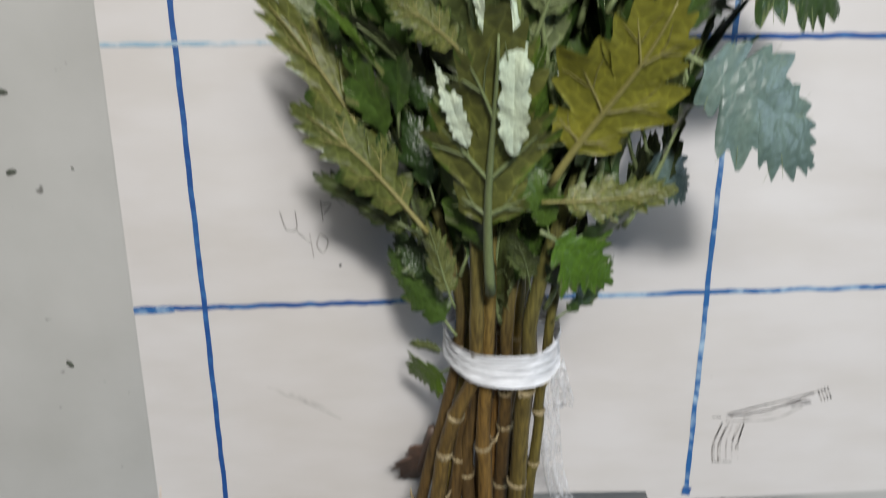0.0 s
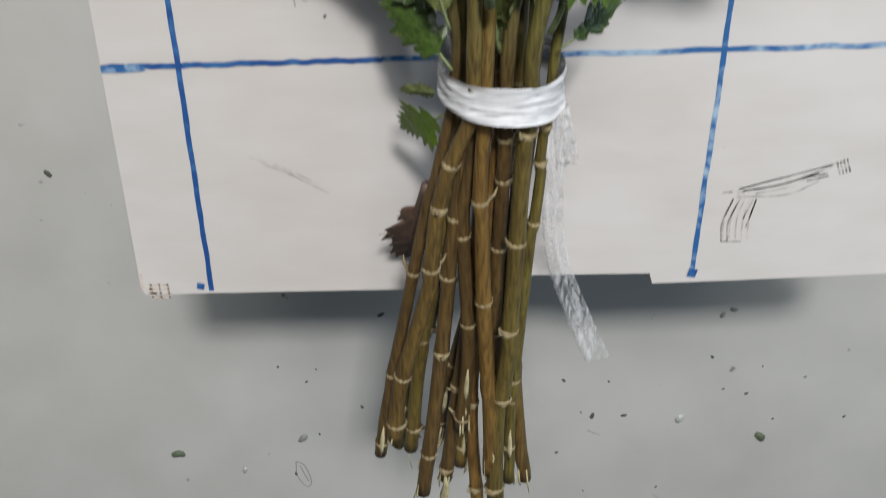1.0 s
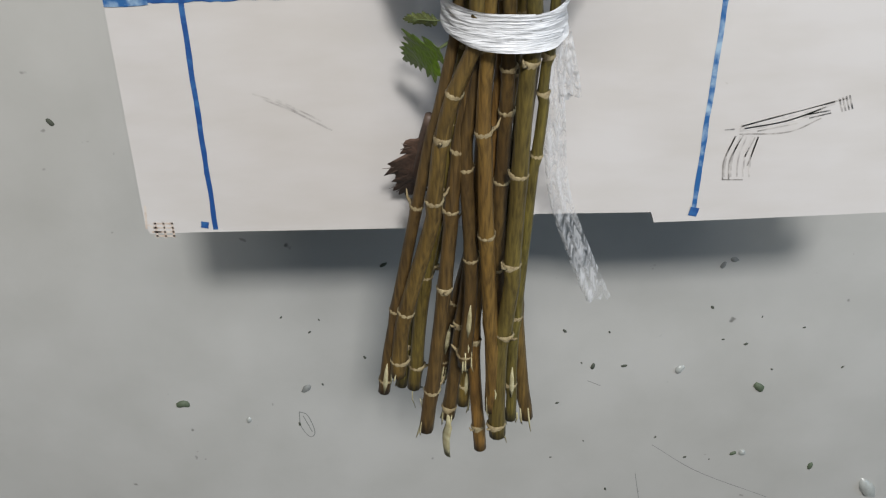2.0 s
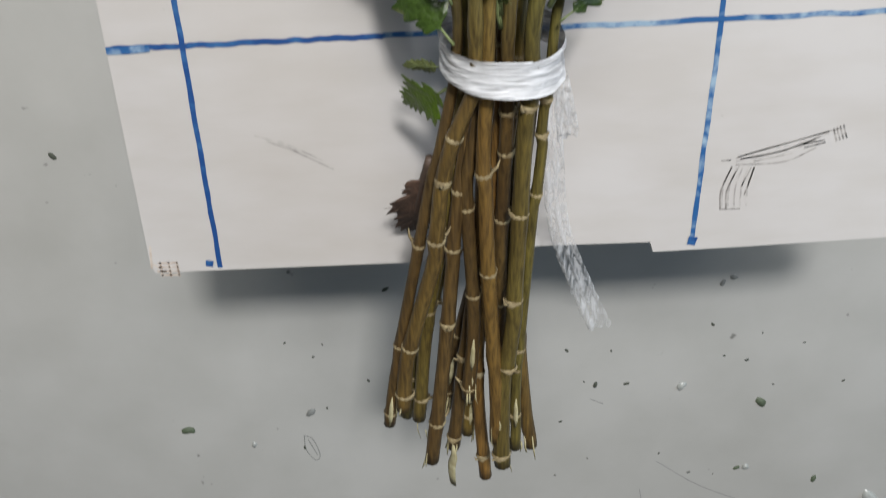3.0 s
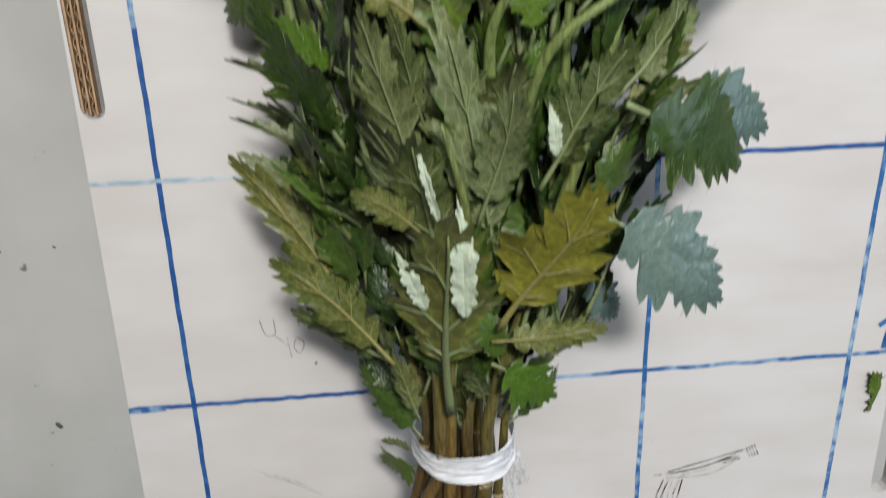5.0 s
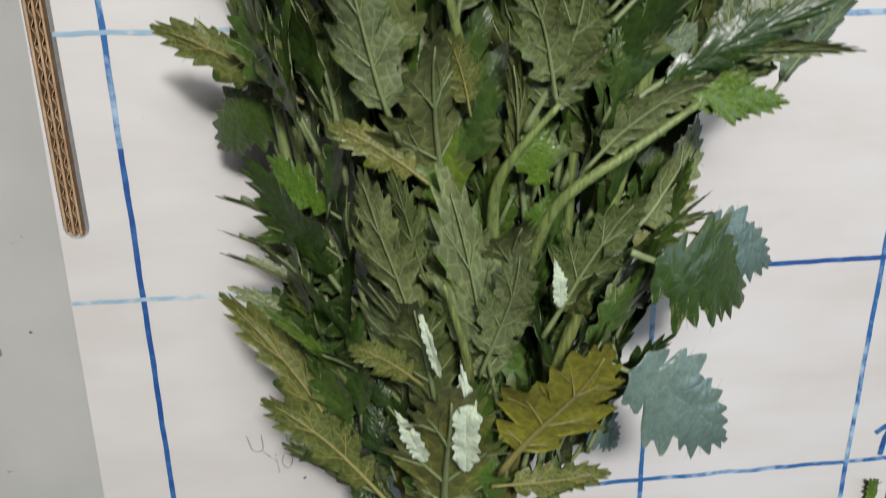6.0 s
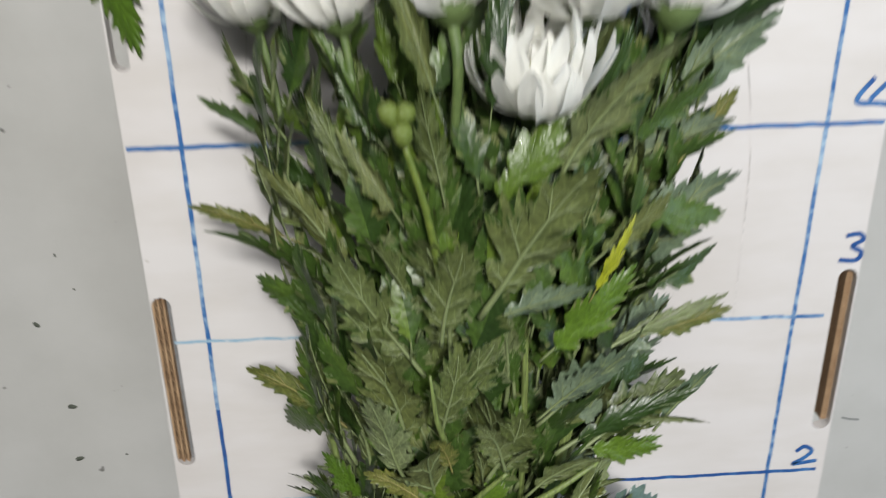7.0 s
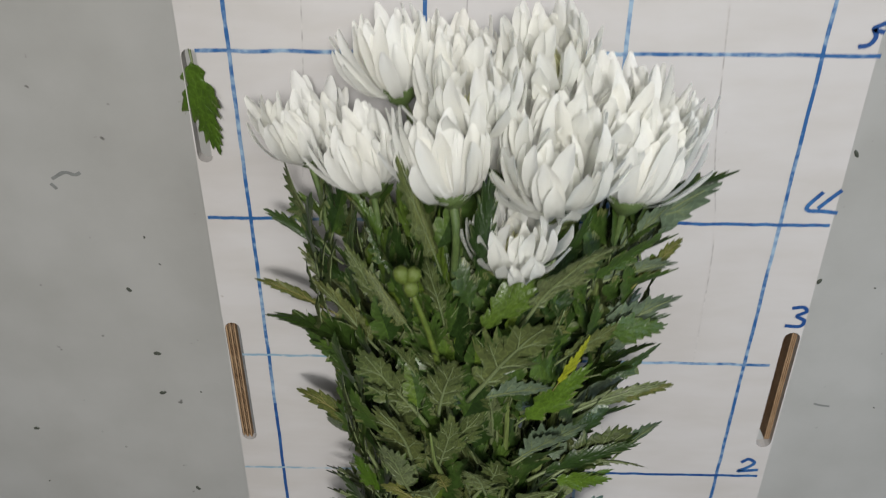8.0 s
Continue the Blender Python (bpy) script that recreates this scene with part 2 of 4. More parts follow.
def film_material(name, opaque, run=(520, 90, 520)):
    """Woven white plastic ribbon: glossy fibres with clear gaps between."""
    m, nodes, links, p = material(name)
    weave = noise_tex(nodes, links, 1.0, 3, run)
    p.inputs["Base Color"].default_value = (0.64, 0.65, 0.67, 1)
    p.inputs["Roughness"].default_value = 0.28
    a = ramp(nodes, [(0.35, (opaque - 0.35,) * 3), (0.6, (min(1, opaque + 0.25),) * 3)])
    links.new(weave.outputs["Fac"], a.inputs["Fac"])
    links.new(a.outputs["Color"], p.inputs["Alpha"])
    bump(nodes, links, p, weave.outputs["Fac"], 0.9, 0.0015)
    return m


ribbon_white = film_material("white_plastic_ribbon", 0.98, (110, 1500, 110))
ribbon_thin = film_material("thin_plastic_ribbon", 0.38)

# ---- mesh helpers ----
FLOOR = -0.18


def part(name, bm, mats, parent=None, label="", smooth=True):
    me = bpy.data.meshes.new(name)
    bmesh.ops.recalc_face_normals(bm, faces=bm.faces) if len(bm.faces) < 4000 else None
    bm.to_mesh(me)
    bm.free()
    for m in (mats if isinstance(mats, (list, tuple)) else [mats]):
        me.materials.append(m)
    for poly in me.polygons:
        poly.use_smooth = smooth
    ob = new(name, me)
    if parent:
        ob.parent = parent
    if label:
        ob["label"] = label
    return ob


def add_box(bm, x0, y0, z0, x1, y1, z1, bevel=0.0, mat=0):
    vs = [bm.verts.new(p) for p in ((x0, y0, z0), (x1, y0, z0), (x1, y1, z0), (x0, y1, z0), (x0, y0, z1), (x1, y0, z1), (x1, y1, z1), (x0, y1, z1))]
    fs = [bm.faces.new([vs[i] for i in q]) for q in ((0, 3, 2, 1), (4, 5, 6, 7), (0, 1, 5, 4), (1, 2, 6, 5), (2, 3, 7, 6), (3, 0, 4, 7))]
    for f in fs:
        f.material_index = mat
    if bevel:
        bmesh.ops.bevel(bm, geom=list({e for f in fs for e in f.edges}), offset=bevel, segments=2, affect="EDGES", profile=0.6)


def box(name, parent, mat, *dims, bevel=0.0, label=""):
    bm = bmesh.new()
    add_box(bm, *dims, bevel=bevel)
    return part(name, bm, mat, parent, label, smooth=False)


def add_tube(bm, pts, radii, sides=7, mat=0, cap=True, squash=1.0, cap_mat=None):
    pts = [Vector(p) for p in pts]
    rings = []
    side = None
    for i, p in enumerate(pts):
        d = (pts[min(i + 1, len(pts) - 1)] - pts[max(i - 1, 0)]).normalized()
        if side is None:
            side = d.orthogonal().normalized()
        side = (side - d * side.dot(d)).normalized()
        up = d.cross(side)
        rings.append([bm.verts.new(p + (side * math.cos(2 * math.pi * k / sides) + up * squash * math.sin(2 * math.pi * k / sides)) * radii[i]) for k in range(sides)])
    for a, b in zip(rings, rings[1:]):
        for k in range(sides):
            bm.faces.new((a[k], a[(k + 1) % sides], b[(k + 1) % sides], b[k])).material_index = mat
    if cap:
        bm.faces.new(list(reversed(rings[0]))).material_index = mat if cap_mat is None else cap_mat
        bm.faces.new(rings[-1]).material_index = mat if cap_mat is None else cap_mat


def smooth_path(points, n):
    """n points along a Catmull-Rom curve through the given ones."""
    p = [Vector(q) for q in points]
    p = [2 * p[0] - p[1]] + p + [2 * p[-1] - p[-2]]
    out = []
    for k in range(n):
        s = k / (n - 1) * (len(p) - 3)
        i = min(int(s), len(p) - 4)
        u = s - i
        a, b, c, d = p[i:i + 4]
        out.append(0.5 * (2 * b + (c - a) * u + (2 * a - 5 * b + 4 * c - d) * u * u + (3 * b - a - 3 * c + d) * u ** 3))
    return out


def stroke(bm, points, width, z, wobble=0.0, steps=None, lift=0.00012, seed=0.0):
    """A flat inked stroke on a level surface."""
    n = steps or max(2, len(points) * 4)
    path = smooth_path([(x, y, z) for x, y in points], n)
    rows = []
    for i, p in enumerate(path):
        d = path[min(i + 1, n - 1)] - path[max(i - 1, 0)]
        d = Vector((d.x, d.y, 0)).normalized()
        s = Vector((-d.y, d.x, 0))
        off = wobble * noise.noise((i * 0.35 + seed * 7.1, seed, 0.3))
        w = width * (0.85 + 0.4 * (0.5 + 0.5 * noise.noise((i * 0.8, seed * 3.3, 5.0))))
        rows.append([bm.verts.new(p + s * (off + w / 2 * k) + Vector((0, 0, lift))) for k in (-1, 1)])
    for a, b in zip(rows, rows[1:]):
        bm.faces.new((a[0], b[0], b[1], a[1]))


def mark(name, parent, mat, strokes, width, z=0.0, wobble=0.0, steps=None, seed=0.0, label=""):
    bm = bmesh.new()
    for i, s in enumerate(strokes):
        stroke(bm, s, width, z, wobble, steps, seed=seed + i)
    return part(name, bm, mat, parent, label, smooth=False)


# ---- room ----
floor = box("floor", None, floor_grey, -2.4, -2.2, FLOOR - 0.1, 2.4, 2.8, FLOOR)
tagged(floor, "grey painted floor with scuffs, specks and leaf crumbs", "floor", kind="structure")
ceiling = box("ceiling", None, wall_paint, -2.5, -2.3, 2.25, 2.5, 2.9, 2.35)
tagged(ceiling, "plain pale painted ceiling", "ceiling", kind="structure")
for wall_name, dims in (("wall_north", (-2.5, 2.8, FLOOR - 0.1, 2.5, 2.9, 2.25)), ("wall_south", (-2.5, -2.3, FLOOR - 0.1, 2.5, -2.2, 2.25)),
                        ("wall_west", (-2.5, -2.2, FLOOR - 0.1, -2.4, 2.8, 2.25)), ("wall_east", (2.4, -2.2, FLOOR - 0.1, 2.5, 2.8, 2.25))):
    tagged(box(wall_name, None, wall_paint, *dims), "plain pale painted wall", "wall", kind="structure")

# ---- the carton with its measuring grid ----
X0, X1, Y0, Y1, CARD = -0.0298, 0.3315, -0.0025, 0.625, 0.007
carton = tagged(new("carton"), "white cardboard carton with blue hand-drawn grid, on the grey floor", "carton")


def slot(x0, x1, y0, y1, n=6):
    """A hand hole with rounded ends, running along y."""
    r, cx = (x1 - x0) / 2, (x0 + x1) / 2
    pts = [(cx + r * math.cos(math.pi * k / n), y1 - r + r * math.sin(math.pi * k / n)) for k in range(n + 1)]
    return pts + [(cx - r * math.cos(math.pi * k / n), y0 + r - r * math.sin(math.pi * k / n)) for k in range(n + 1)]


HOLES = [(-0.0244, -0.0150, 0.2262, 0.3262), (-0.0235, -0.0150, 0.437, 0.502), (0.3202, 0.3302, 0.2275, 0.3250), (0.3202, 0.3302, 0.02, 0.104)]


def top_panel():
    bm = bmesh.new()
    outline = [(X0 + 0.0015, Y0), (X0 + 0.02, Y0 + 0.0003), (0.0805, Y0 + 0.0002), (0.125, Y0 + 0.0012), (0.1354, Y0 + 0.0058), (0.1845, Y0 + 0.0055), (0.1862, Y0 + 0.0005), (0.2216, Y0 + 0.0012), (0.2876, Y0 + 0.0031), (X1 - 0.004, Y0 + 0.005),
               (X1, Y0 + 0.010), (X1 - 0.0005, 0.3), (X1 - 0.0035, Y1), (X0 + 0.0075, Y1), (X0 + 0.0055, 0.45), (X0 + 0.0048, 0.3), (X0 + 0.0015, 0.1), (X0, Y0 + 0.004)]
    edges = []
    for loop in [outline] + [slot(*h) for h in HOLES]:
        vs = [bm.verts.new((x, y, 0)) for x, y in loop]
        edges += [bm.edges.new((vs[i], vs[(i + 1) % len(vs)])) for i in range(len(vs))]
    fill = bmesh.ops.triangle_fill(bm, edges=edges, use_beauty=True)
    faces = [g for g in fill["geom"] if isinstance(g, bmesh.types.BMFace)]
    ext = bmesh.ops.extrude_face_region(bm, geom=faces)
    for v in [g for g in ext["geom"] if isinstance(g, bmesh.types.BMVert)]:
        v.co.z -= CARD
    bmesh.ops.recalc_face_normals(bm, faces=bm.faces)
    return part("top_panel", bm, card_white, carton, smooth=False)


top_panel()
for dims in ((X0 + 0.012, Y0 + 0.012, FLOOR, X0 + 0.018, Y1, -CARD), (X1 - 0.024, Y0 + 0.02, FLOOR, X1 - 0.018, Y1, -CARD),
             (X0 + 0.018, Y0 + 0.014, FLOOR, X1 - 0.024, Y0 + 0.02, -CARD), (X0 + 0.018, Y1 - 0.006, FLOOR, X1 - 0.024, Y1, -CARD)):
    box("side_panel", carton, card_white, *dims)


def corrugated(x0, x1, y0, y1, z):
    """The cut edge of double-wall board: three liners with fluting between them."""
    bm = bmesh.new()
    step = (x1 - x0) / 2
    for k in range(3):
        add_box(bm, x0 + k * step - 0.0004, y0, z - 0.012, x0 + k * step + 0.0004, y1, z)
    for k in range(2):
        n = int((y1 - y0) / 0.0030)
        xa, xb = x0 + k * step + 0.0007, x0 + (k + 1) * step - 0.0007
        prev = None
        for i in range(n + 1):
            y, x = y0 + (y1 - y0) * i / n, (xa if i % 2 else xb)
            cur = [bm.verts.new((x, y - 0.0004, z - 0.0004)), bm.verts.new((x, y + 0.0004, z - 0.0004)), bm.verts.new((x, y, z - 0.012))]
            if prev:
                bm.faces.new((prev[0], prev[1], cur[1], cur[0]))
                bm.faces.new((prev[1], prev[2], cur[2], cur[1]))
            prev = cur
    part("corrugated_edge", bm, kraft, carton, "brown corrugated cut edge", smooth=False)


corrugated(-0.0240, -0.0188, 0.2275, 0.3245, -0.0015)
box("hole_lining", carton, lining_shade, -0.0183, 0.2265, -0.03, -0.0151, 0.3258, -0.0055)
corrugated(0.3272, 0.3296, 0.231, 0.3215, -0.004)
box("hole_lining", carton, kraft_shaded, 0.3203, 0.228, -0.022, 0.3301, 0.3245, -0.0165)
box("hole_lining", carton, kraft_shaded, -0.0234, 0.4375, -0.07, -0.0151, 0.5015, -0.05)
box("hole_lining", carton, kraft_shaded, 0.3203, 0.0205, -0.07, 0.3301, 0.1035, -0.05)

LINE = 0.0020
for c, (xb, xt, ink) in enumerate(((-0.0005, 0.0015, ink_strong), (0.1015, 0.102, ink_blue), (0.2025, 0.2032, ink_blue), (0.2972, 0.3020, ink_blue))):
    ya = (-0.001, 0.009, 0.0015, 0.0045)[c]
    for y_from, y_to, tone in ((ya, 0.26, ink), (0.26, 0.62, ink_blue)):
        xa, xz = xb + (xt - xb) * (y_from / 0.5), xb + (xt - xb) * (y_to / 0.5)
        mark("grid_line", carton, tone, [[(xa, y_from), ((xa + xz) / 2, (y_from + y_to) / 2), (xz, y_to)]], LINE, wobble=0.00035, steps=60, seed=c + y_from)
ROWS_INK = ((1, -0.028, 0.003, 0.075, ink_strong), (1, 0.075, 0.003, 0.33, ink_blue), (2, -0.0265, 0.001, 0.12, ink_faint), (2, 0.12, 0.002, 0.327, ink_strong),
            (3, -0.016, -0.001, 0.13, ink_faint), (3, 0.13, 0.001, 0.316, ink_blue), (4, -0.0235, 0.0, 0.14, ink_blue), (4, 0.14, 0.001, 0.329, ink_strong), (5, -0.016, 0.0, 0.331, ink_blue))
for r, xa, rise, xz, ink in ROWS_INK:
    ym = (0, 0.0962, 0.2002, 0.3010, 0.4018, 0.5012)[r]
    slope = (0, 0.014, 0.0, -0.006, 0.0, 0.001)[r]
    line = [(xa, ym + slope * xa + 0.0003 * rise), ((xa + xz) / 2, ym + slope * (xa + xz) / 2), (xz, ym + slope * xz)]
    mark("grid_line", carton, ink, [line], LINE * (0.8 if ink is ink_faint else 1.0), z=0.00012, wobble=0.0006, steps=70, seed=r * 3 + xa)
mark("ink_dab", carton, ink_blue, [[(-0.0284, 0.0953), (-0.02, 0.0953), (-0.0122, 0.0958)]], 0.0026, z=0.0003, seed=3)
mark("ink_dab", carton, ink_strong, [[(-0.0050, 0.0), (-0.0044, 0.003)]], 0.003, z=0.0003, seed=5)
mark("ink_dab", carton, ink_strong, [[(0.2022, 0.0010), (0.2030, 0.005)]], 0.0036, z=0.0003, seed=6)

DIGITS = {
    "five": ((0.3234, 0.5125), 0.0125, [[(0.5, 0.5), (0.05, 0.25), (0.5, 0.1)], [(0.05, 0.25), (0.2, -0.1), (0.0, -0.42), (-0.4, -0.5)]]),
    "four": ((0.3222, 0.4163), 0.0165, [[(-0.1, 0.42), (-0.5, -0.12), (-0.42, -0.3), (0.05, -0.32), (0.55, -0.38)], [(0.5, 0.5), (0.15, 0.12), (-0.15, -0.22)]]),
    "three": ((0.3245, 0.3370), 0.0165, [[(-0.25, 0.4), (0.15, 0.45), (0.3, 0.25), (0.0, 0.05), (0.3, -0.15), (0.2, -0.42), (-0.35, -0.4)]]),
    "two": ((0.3190, 0.2100), 0.015, [[(-0.35, 0.2), (-0.05, 0.42), (0.25, 0.2), (0.0, -0.1), (-0.4, -0.35), (0.1, -0.3), (0.5, -0.25)]]),
    "one": ((0.3137, 0.1105), 0.016, [[(-0.25, 0.25), (0.15, 0.5), (0.05, 0.0), (0.0, -0.5)]]),
}
for name, ((cx, cy), size, lines) in DIGITS.items():
    mark("digit_" + name, carton, ink_strong, [[(cx + a * size, cy + b * size) for a, b in s] for s in lines], 0.0023, z=0.0002, steps=40, seed=size * 90 + cx, label="handwritten blue numeral " + name)
# scuffs and pencil marks
mark("pencil_line", carton, pencil_faint, [[(0.044, 0.6), (0.038, 0.48), (0.029, 0.39)]], 0.0007, steps=30)
mark("pencil_line", carton, pencil_faint, [[(0.125, 0.6), (0.122, 0.5)]], 0.0007, steps=30)
mark("pencil_line", carton, pencil_faint, [[(0.247, 0.6), (0.256, 0.46), (0.266, 0.39), (0.268, 0.3)]], 0.0007, steps=40)
mark("pencil_scribble", carton, pencil, [[(0.0330, 0.1360), (0.0350, 0.1290), (0.0390, 0.1290), (0.0390, 0.1360)], [(0.0490, 0.1405), (0.0495, 0.1320)], [(0.0490, 0.1390), (0.0530, 0.1390), (0.0500, 0.1350)],
                                         [(0.0390, 0.1280), (0.0440, 0.1230)], [(0.0440, 0.1270), (0.0450, 0.1170)], [(0.0480, 0.1270), (0.0465, 0.1220), (0.0490, 0.1190), (0.0510, 0.1240), (0.0480, 0.1270)],
                                         [(0.0550, 0.1410), (0.0580, 0.1380)]], 0.0005)
mark("pencil_dot", carton, ink_black, [[(0.0548, 0.1130), (0.0558, 0.1140)]], 0.0009)
rnd = random.Random(5)
scuff = [[(0.2103, 0.0402), (0.2143, 0.0404)], [(0.2166, 0.0415), (0.2368, 0.0472), (0.2575, 0.0528)], [(0.2166, 0.0382), (0.2363, 0.0387), (0.2488, 0.0445)], [(0.2183, 0.0406), (0.2348, 0.0436), (0.2498, 0.0492)],
         [(0.2238, 0.0394), (0.2398, 0.0425)], [(0.2428, 0.0462), (0.2518, 0.0478)], [(0.2438, 0.0446), (0.2523, 0.0467)], [(0.2153, 0.0375), (0.2121, 0.0270), (0.2128, 0.0178)], [(0.2183, 0.0378), (0.2146, 0.0270), (0.2153, 0.0178)],
         [(0.2233, 0.0368), (0.2204, 0.0280)], [(0.2246, 0.0368), (0.2222, 0.0240)], [(0.2126, 0.0178), (0.2213, 0.0176)]] + [[(0.2543 + 0.0013 * k, 0.0530 + 0.0004 * k), (0.2568 + 0.0013 * k, 0.0470 + 0.0004 * k)] for k in range(4)]
mark("scuff_shade", carton, pencil_faint, [[(0.2165, 0.0400), (0.2365, 0.0438), (0.2480, 0.0480)], [(0.2170, 0.0418), (0.2360, 0.0462), (0.2530, 0.0510)]], 0.0016, seed=3)
mark("scuff_shade", carton, pencil_faint, [[(0.2150 + 0.0024 * k, 0.0372), (0.2128 + 0.0026 * k, 0.0280), (0.2134 + 0.0026 * k, 0.0190)] for k in range(5)], 0.0006, seed=5)
for k, line in enumerate(scuff):
    mark("scuff_stroke", carton, ink_black if k in (0, 5, 6) or k > 11 else pencil, [line], 0.0006, seed=k)
mark("grey_smudge", carton, pencil_faint, [[(0.0220, 0.0592), (0.0310, 0.0557), (0.0390, 0.0512)], [(0.0260, 0.0567), (0.0370, 0.0517), (0.0520, 0.0432)], [(0.0310, 0.0567), (0.0410, 0.0512), (0.0480, 0.0472)]], 0.0007)
mark("corner_wear", carton, stamp_brown, [[(-0.0295, 0.0000), (-0.0288, 0.0060), (-0.0282, 0.0110)], [(-0.0275, -0.0015), (-0.0235, -0.0018)], [(-0.0285, 0.0020), (-0.0260, 0.0000)]], 0.0009, seed=8)
mark("worn_stamp", carton, stamp_brown, [[(-0.0265, 0.0025 - 0.002 * k), (-0.018, 0.0023 - 0.002 * k)] for k in range(4)] + [[(-0.0255 + 0.0035 * k, 0.003), (-0.0255 + 0.0035 * k, -0.0045)] for k in range(3)], 0.0008)

# ---- leaves ----


def leaf_mesh(name, seed, lobes=2, width=1.0, curl=0.25, cup=0.15, mats=None, vein=0.014, stalk=0.16, twist=0.0, slim=1.0, fine=54, across=5, deep=1.0):
    """A lobed leaf with rounded teeth, 1 long: a two-skinned blade fanning from a midrib, with raised veins beneath."""
    rng = random.Random(seed)
    bm = bmesh.new()
    thick = 0.008

    def bend(x, y, z):
        r = abs(x)
        z += cup * x * x * 2 - curl * max(0, y - 0.15) ** 2
        z += 0.07 * noise.noise((x * 3 + seed, y * 3, seed * 0.7)) * (0.3 + 2 * r)
        z += 0.045 * noise.noise((x * 9 + seed, y * 9, 2.0)) * min(1, 4 * r)
        x += 0.05 * math.sin(y * 3 + seed) * y
        a = twist * y
        return Vector((x * math.cos(a) - z * math.sin(a), y, x * math.sin(a) + z * math.cos(a)))

    ribs = []
    for side in (-1, 1):
        j = lambda a: a * rng.uniform(0.86, 1.14)
        spots = [(0.12, 0.12, j(0.17), 64), (0.37, 0.165, j(0.33), 46), (0.76, 0.27, j(0.28), 27)] if lobes else [(0.25, 0.3, 0.10, 45), (0.75, 0.32, 0.12, 22)]
        phase = rng.random()
        rays = []
        for i in range(fine + 1):
            u = i / fine
            best, ang = 0.0, 0.0
            for c, w, big, a in spots:
                d = (u - c) / w
                last = c > 0.7
                rr = big * (max(0.0, 1 - abs(d) ** 2.6) ** 0.5 if not (last and d > 0) else 1 - 0.22 * d * d)
                if rr > best:
                    best, ang = rr, a - (20 if not last else 26) * d
            r = max(best, (0.060 + 0.075 * math.sin(math.pi * u)) * deep)
            teeth = 1 - abs(2 * ((u * 9.0 + phase + 0.4 * noise.noise((u * 5, seed, side))) % 1.0) - 1)
            r *= 1 - (0.30 if lobes else 0.26) * (1 - teeth) * (1 if u < 0.97 else 0.3)
            rays.append([u, r * (0.55 + 0.45 * min(1, u / 0.1)), max(0.0, ang)])
        for _ in range(2):
            sm = [rays[max(0, i - 1)][2] * 0.25 + rays[i][2] * 0.5 + rays[min(fine, i + 1)][2] * 0.25 for i in range(fine + 1)]
            for ray, a in zip(rays, sm):
                ray[2] = a
        rays[-1][2] = 0.0
        ribs.append((side, spots))
        for layer in (0, 1):
            prev = None
            for u, r, a in rays:
                ym = stalk + (0.82 - stalk) * u
                quilt = sum(math.exp(-((u - c) / 0.05) ** 2) for c, w, big, q in spots)
                row = []
                for k in range(across):
                    f = k / (across - 1)
                    x, y = side * r * f * math.sin(radians(a)) * width * slim, ym + r * f * math.cos(radians(a))
                    z = 0.030 * f * (1 - f) * (1.2 - quilt) + 0.010 * (1 - f) - layer * thick * (1 - f)
                    row.append(bm.verts.new(bend(x, y, z)))
                if prev:
                    for k in range(across - 1):
                        q = (prev[k], prev[k + 1], row[k + 1], row[k])
                        bm.faces.new(q if (layer == 0) == (side > 0) else tuple(reversed(q))).material_index = layer
                prev = row
    for side, spots in ribs:
        for c, w, big, a in spots:
            def along(f, off=0.0):
                aa = radians(a - off)
                return bend(side * big * f * math.sin(aa) * width * slim, stalk + (0.82 - stalk) * c + big * f * math.cos(aa) + 0.0, 0.002 + 0.02 * f * (1 - f) - thick * (1 - f))
            n = 5
            add_tube(bm, [along(0.9 * k / (n - 1)) for k in range(n)], [vein * 0.5 * (1 - 0.8 * k / (n - 1)) for k in range(n)], 4, 2, cap=False)
            if fine > 20:
                for off in (-24, 22):
                    add_tube(bm, [along(0.3), along(0.55, off * 0.6), along(0.82, off)], [vein * 0.28, vein * 0.2, vein * 0.07], 3, 2, cap=False)
    n = 14 if fine > 20 else 6
    rib = [bend(0, 0.95 * k / (n - 1), 0.004 - thick) for k in range(n)]
    add_tube(bm, rib, [vein * (1.35 - 1.1 * k / (n - 1)) for k in range(n)], 6 if fine > 20 else 4, 2)
    me = bpy.data.meshes.new(name)
    bm.to_mesh(me)
    bm.free()
    for m in (mats or (leaf_top, leaf_under, leaf_vein)):
        me.materials.append(m)
    for poly in me.polygons:
        poly.use_smooth = True
    return me


LEAVES = [leaf_mesh("leaf", 10 + k, lobes=2, width=(1.0, 0.85, 0.7, 1.05, 0.5, 1.1, 0.9, 0.6)[k], curl=(0.25, -0.2, 0.35, 0.05, 0.15, -0.3, 0.4, -0.1)[k],
                    cup=(0.5, -0.5, 0.9, 0.3, 1.4, -0.8, 1.2, -1.0)[k], twist=(0.3, -0.4, 0.2, -0.1, 0.5, 0.0, -0.5, 0.4)[k], slim=(1.0, 0.9, 0.85, 1.1, 0.7, 1.0, 1.0, 0.75)[k]) for k in range(8)]


def aim(base, tip, normal, length=None, broad=1.0):
    """A pose whose Y runs from base to tip and whose Z leans to normal, scaled to the leaf's length."""
    y = Vector(tip) - Vector(base)
    size = length or y.length
    y.normalize()
    x = y.cross(Vector(normal)).normalized()
    z = x.cross(y)
    return Matrix.Translation(base) @ Matrix((x, y, z)).transposed().to_4x4() @ Matrix.Diagonal((size * broad, size, size, 1))


